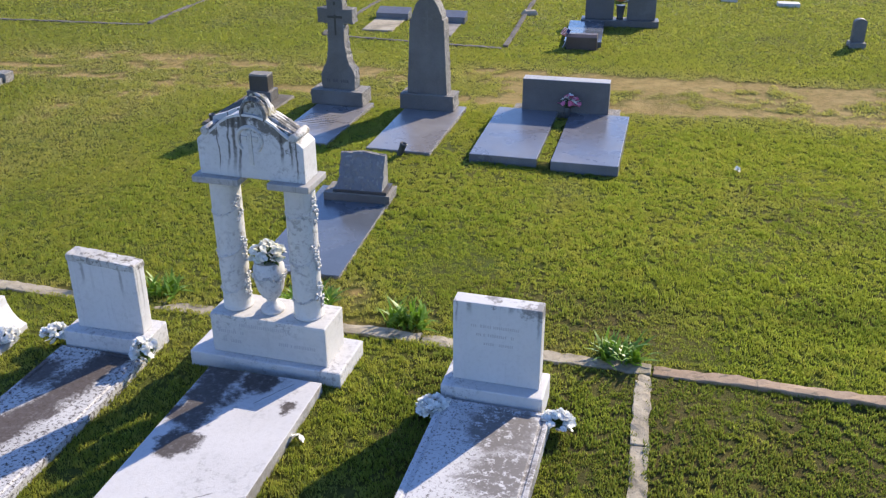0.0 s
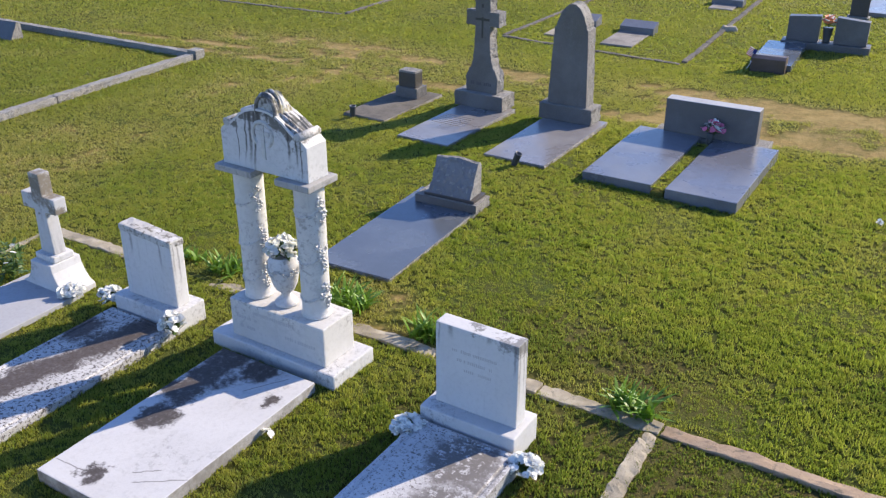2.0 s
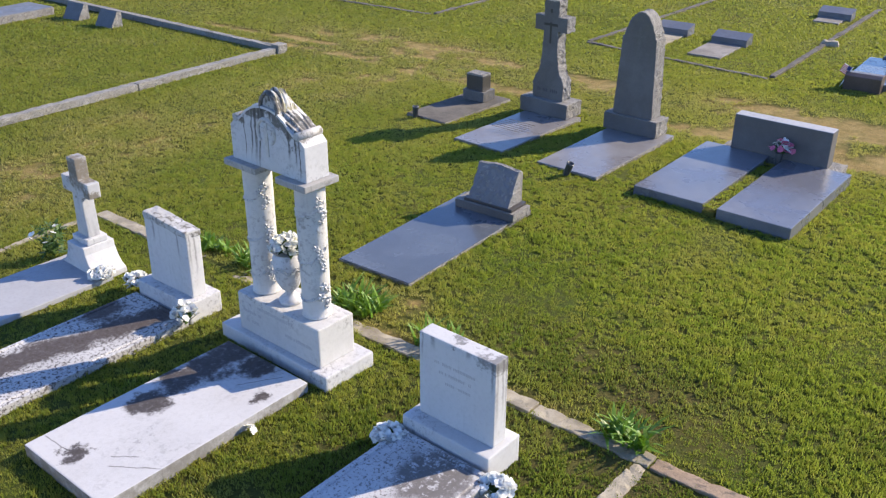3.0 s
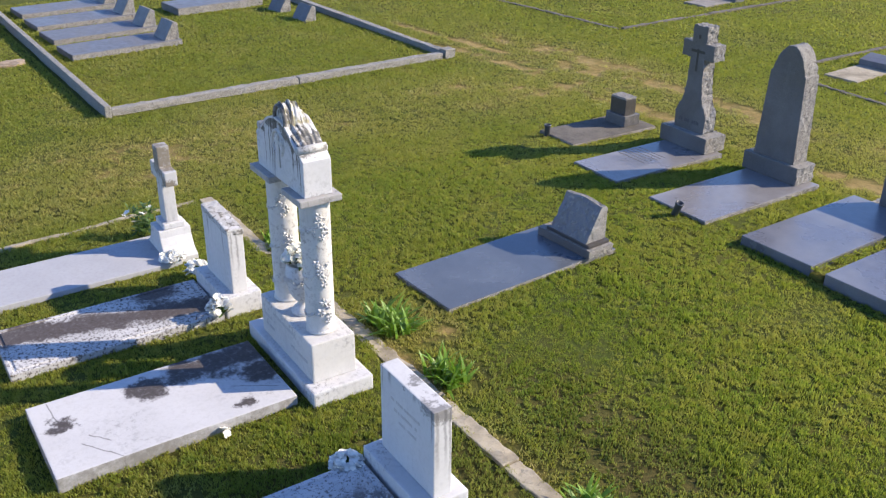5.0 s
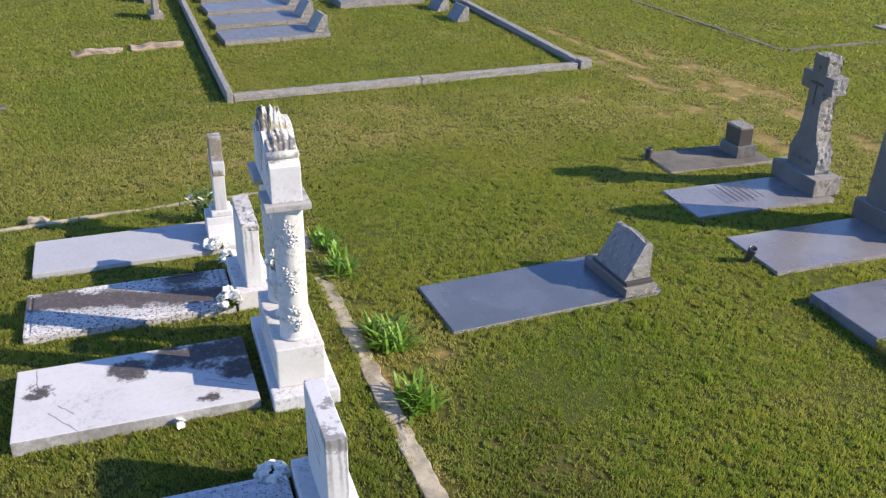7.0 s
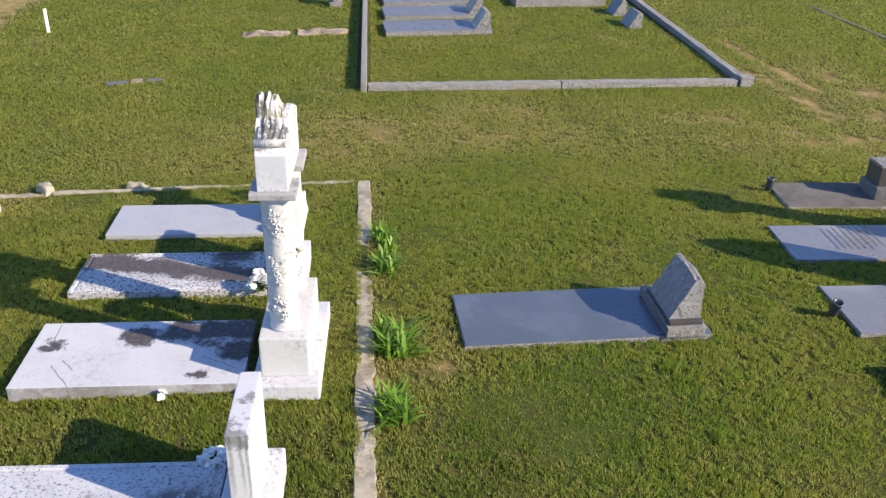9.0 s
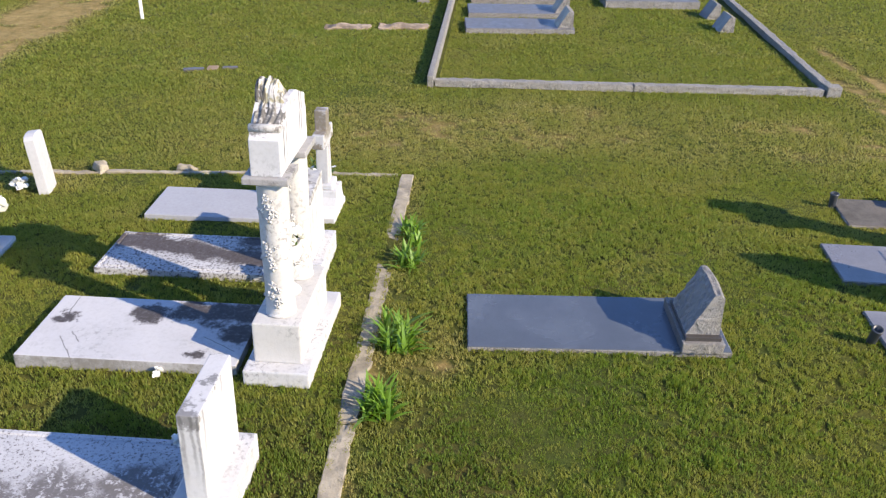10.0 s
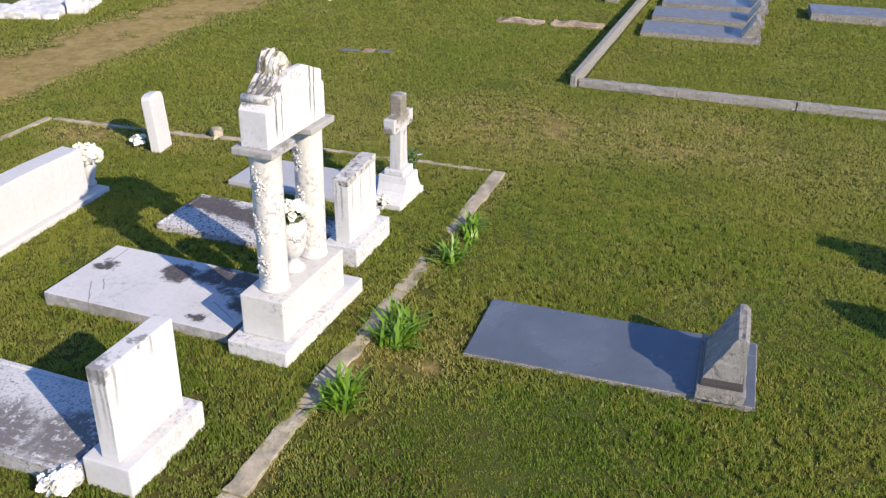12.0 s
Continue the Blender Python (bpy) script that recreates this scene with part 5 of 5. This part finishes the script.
def weeds(x, y):
    """Where leafy weeds grow over brown soil, 0 to 1."""
    def pool(cx, cy, rx, ry):
        return np.clip(1.5 - 1.2 * np.hypot((x - cx) / rx, (y - cy) / ry), 0, 1)

    inside = np.clip((6.42 - y) / 0.15, 0, 1) * np.clip((x + 2.1) / 0.6, 0, 1) * np.clip((y - 2.6) / 1.5, 0, 1) * np.clip((6.5 - x) / 2.5, 0, 1)
    w = np.maximum(inside, 0.9 * pool(-0.6, 7.15, 1.3, 0.55))
    w = np.maximum(w, 0.6 * pool(1.7, 9.6, 0.8, 0.5))
    w = np.maximum(w, 0.7 * pool(1.6, 7.6, 0.9, 0.4))
    return w * np.clip(0.35 + 1.1 * drift(x, y + 23, 0.35), 0, 1)


def lift_all(x, y):
    return 0.07 * np.exp(-(((x + 3) / 5.0) ** 2) - ((y - 5.8) / 3.4) ** 2) + 0.06 * np.exp(-(((x + 3.8) / 2.6) ** 2) - ((y - 10.5) / 3.0) ** 2)


def lawn():
    far = np.array([2, 5, 10, 20, 45, 100, 250, 600])
    xs = np.concatenate([-24 - far[::-1], np.arange(-24, 9.01, 0.14), 9 + far])
    ys = np.concatenate([-7 - far[::-1], np.arange(-7, 27.01, 0.14), 27 + far])
    gx, gy = np.meshgrid(xs, ys)
    bumps = 0.012 * np.sin(gx * 2.1 + 0.7 * gy) * np.sin(gy * 1.7 - 0.4 * gx) + 0.006 * np.sin(gx * 5.3) * np.sin(gy * 4.7 + gx)
    gz = lift_all(gx, gy) - 0.012 + bumps * 0.8 - 0.012 * worn(gx, gy)
    nx, ny = len(xs), len(ys)
    me = bpy.data.meshes.new("ground")
    idx = np.arange(nx * ny).reshape(ny, nx)
    quads = np.stack([idx[:-1, :-1], idx[:-1, 1:], idx[1:, 1:], idx[1:, :-1]], -1).reshape(-1, 4)
    me.from_pydata(np.stack([gx, gy, gz], -1).reshape(-1, 3).tolist(), [], quads.tolist())
    me.attributes.new("wear", "FLOAT", "POINT").data.foreach_set("value", worn(gx, gy).ravel().astype(np.float32))
    me.attributes.new("weeds", "FLOAT", "POINT").data.foreach_set("value", weeds(gx, gy).ravel().astype(np.float32))
    edge = np.maximum(np.maximum(-19 - gx, gx - 7), np.maximum(-4 - gy, gy - 25))
    me.attributes.new("open", "FLOAT", "POINT").data.foreach_set("value", np.clip(edge / 0.6 + 0.8, 0, 1).ravel().astype(np.float32))
    me.materials.append(TURF)
    ob = new("ground", me)
    tagged(ob, "mown cemetery lawn with worn earth tracks", "ground", kind="structure")


def grass():
    """Short blades over the lawn, thick where the camera passes near, coarser far away."""
    rng = np.random.default_rng(5)

    gx, gy = np.meshgrid(np.arange(-19, 7, 0.5), np.arange(-4, 25, 0.5))
    gx, gy = gx.ravel(), gy.ravel()
    seen = ~((gy < 3.0) & (gx > -2.5)) & ~((gy < 0) & (gx > -5)) & ~((gx > 2.5) & (gy < 5)) & ~((gx < -14) & (gy < -1))
    def density(px, py):
        return 13800 * np.clip(5.5 / np.maximum(np.hypot(px + 1.2, py - 7.2), 5.5), 0, 1) ** 2.05

    thick = np.where(seen, 1.0, 0.0)
    count = rng.poisson((density(gx + 0.25, gy + 0.25) * thick + 2900 * (1 - thick)) * 0.25)
    coarse = np.repeat(1 - thick, count)
    x = np.repeat(gx, count) + rng.uniform(0, 0.5, count.sum())
    y = np.repeat(gy, count) + rng.uniform(0, 0.5, count.sum())
    keep = np.ones(len(x), bool)
    for cx, cy, hw, hl, a in HOLES:
        dx, dy = x - cx, y - cy
        u, v = dx * math.cos(a) + dy * math.sin(a), -dx * math.sin(a) + dy * math.cos(a)
        keep &= ~((np.abs(u) < hw - 0.004) & (np.abs(v) < hl - 0.004))
    w = worn(x, y)
    patch = 0.5 + 0.25 * np.sin(1.3 * x + 2.0 * np.sin(0.8 * y)) + 0.25 * np.sin(1.7 * y + 1.5 * np.sin(1.1 * x))
    cell = rng.random((641, 641)).astype(np.float32)
    cell2 = rng.random((641, 641)).astype(np.float32)
    jx, jy = x + rng.normal(0, 0.016, len(x)), y + rng.normal(0, 0.016, len(x))
    span = 0.055
    ci, cj = np.floor((jx + 40) / span).astype(int) % 641, np.floor((jy + 40) / span).astype(int) % 641
    tuft = np.clip(0.35 * cell[ci, cj] + 0.8 * (drift(x, y + 5, 0.05) - 0.2) + 0.4 * (drift(x, y + 5, 0.14) - 0.3), 0, 1)
    tone = np.clip(0.3 * cell2[ci, cj] + 1.5 * (drift(x + 3, y, 0.05) - 0.5) + 0.5 * (drift(x + 7, y + 2, 0.2) - 0.5) + 0.8 * (drift(x, y + 8, 0.9) - 0.5) + 0.35, 0, 1)
    weedy = np.zeros(len(x))
    for _ in range(46):  # coarse darker weeds in the lawn
        cx, cy, cr = rng.uniform(-3, 4), rng.uniform(6.8, 13), rng.uniform(0.04, 0.17)
        weedy = np.maximum(weedy, np.clip(1.4 - np.hypot((x - cx) / 1.6, y - cy) / cr, 0, 1))
    weedy *= rng.random(len(x)) < 0.8
    near = np.clip(1.45 - np.hypot(x + 0.5, y - 7.0) / 9.0, 0.2, 1)
    gap = np.clip((0.47 - 0.65 * drift(x, y, 0.042) - 0.35 * drift(x + 11, y, 0.10)) * 5, 0, 1) * near
    keep &= rng.random(len(x)) > 0.82 * gap + 0.08 * weeds(x, y) + np.clip(w * 0.58 + 1.9 * np.clip(w - 0.74, 0, 1), 0, 0.96) + 0.22 * (1 - patch) + 0.3 * (tuft < 0.19) * near
    x, y, w, patch, tuft, tone, weedy, coarse = x[keep], y[keep], w[keep], patch[keep], tuft[keep], tone[keep], weedy[keep], coarse[keep]
    leafy = weeds(x, y)
    tone = tone * (1 - weedy) * (1 - 0.6 * leafy)
    k = len(x)
    size = np.clip(np.sqrt(13800 / density(x, y)), 1.0, 2.5) * 0.95
    size = np.where(coarse > 0.5, 2.2, size)
    h = (0.010 + 0.013 * rng.random(k)) * (0.35 + 1.3 * tuft) * (0.8 + 0.4 * patch) * (1 - 0.45 * w) * (0.7 + 0.3 * size)
    h *= 1 + 1.0 * weedy
    half = (0.0034 + 0.0032 * rng.random(k)) * size * (1 + 0.45 * leafy)
    a, b = rng.uniform(0, 2 * np.pi, k), rng.uniform(0, 2 * np.pi, k)
    reach = (0.006 + 0.015 * rng.random(k)) * size * (1 - 0.4 * leafy)
    z = lift_all(x, y) - 0.014 + 0.095 * ((np.abs(x + 1.245 - 0.0384 * (y - 11.48)) < 0.075) & (np.abs(y - 11.43) < 0.88))
    co = np.empty((k, 3, 3), np.float32)
    a = b + np.pi / 2 + rng.normal(0, 0.4, k)
    co[:, 0] = np.stack([x - half * np.cos(a), y - half * np.sin(a), z + h * 0.25], -1)
    co[:, 1] = np.stack([x + half * np.cos(a), y + half * np.sin(a), z + h * 0.25], -1)
    co[:, 2] = np.stack([x + reach * np.cos(b), y + reach * np.sin(b), z + h + 0.012], -1)
    me = bpy.data.meshes.new("grass")
    me.vertices.add(3 * k)
    me.vertices.foreach_set("co", co.ravel())
    me.loops.add(3 * k)
    me.loops.foreach_set("vertex_index", np.arange(3 * k, dtype=np.int32))
    me.polygons.add(k)
    me.polygons.foreach_set("loop_start", np.arange(0, 3 * k, 3, dtype=np.int32))
    me.update(calc_edges=True)
    me.attributes.new("wear", "FLOAT", "POINT").data.foreach_set("value", np.repeat(w, 3).astype(np.float32))
    me.attributes.new("tone", "FLOAT", "POINT").data.foreach_set("value", np.repeat(tone, 3).astype(np.float32))
    dry = np.clip((np.hypot(x - 0.8, (y - 8.8) * 1.1) - 2.6) / 5.0, 0, 1) * (0.55 + 0.9 * drift(x + 50, y, 1.6)) + 0.5 * np.clip(drift(x, y + 40, 0.6) - 0.55, 0, 1)
    me.attributes.new("leafy", "FLOAT", "POINT").data.foreach_set("value", np.repeat(leafy, 3).astype(np.float32))
    me.attributes.new("dry", "FLOAT", "POINT").data.foreach_set("value", np.repeat(np.clip(dry, 0, 1), 3).astype(np.float32))
    me.materials.append(BLADES)
    ob = new("grass", me)
    tagged(ob, "short mown grass, green with straw-coloured patches", "grass", kind="stuff")


lawn()
grass()
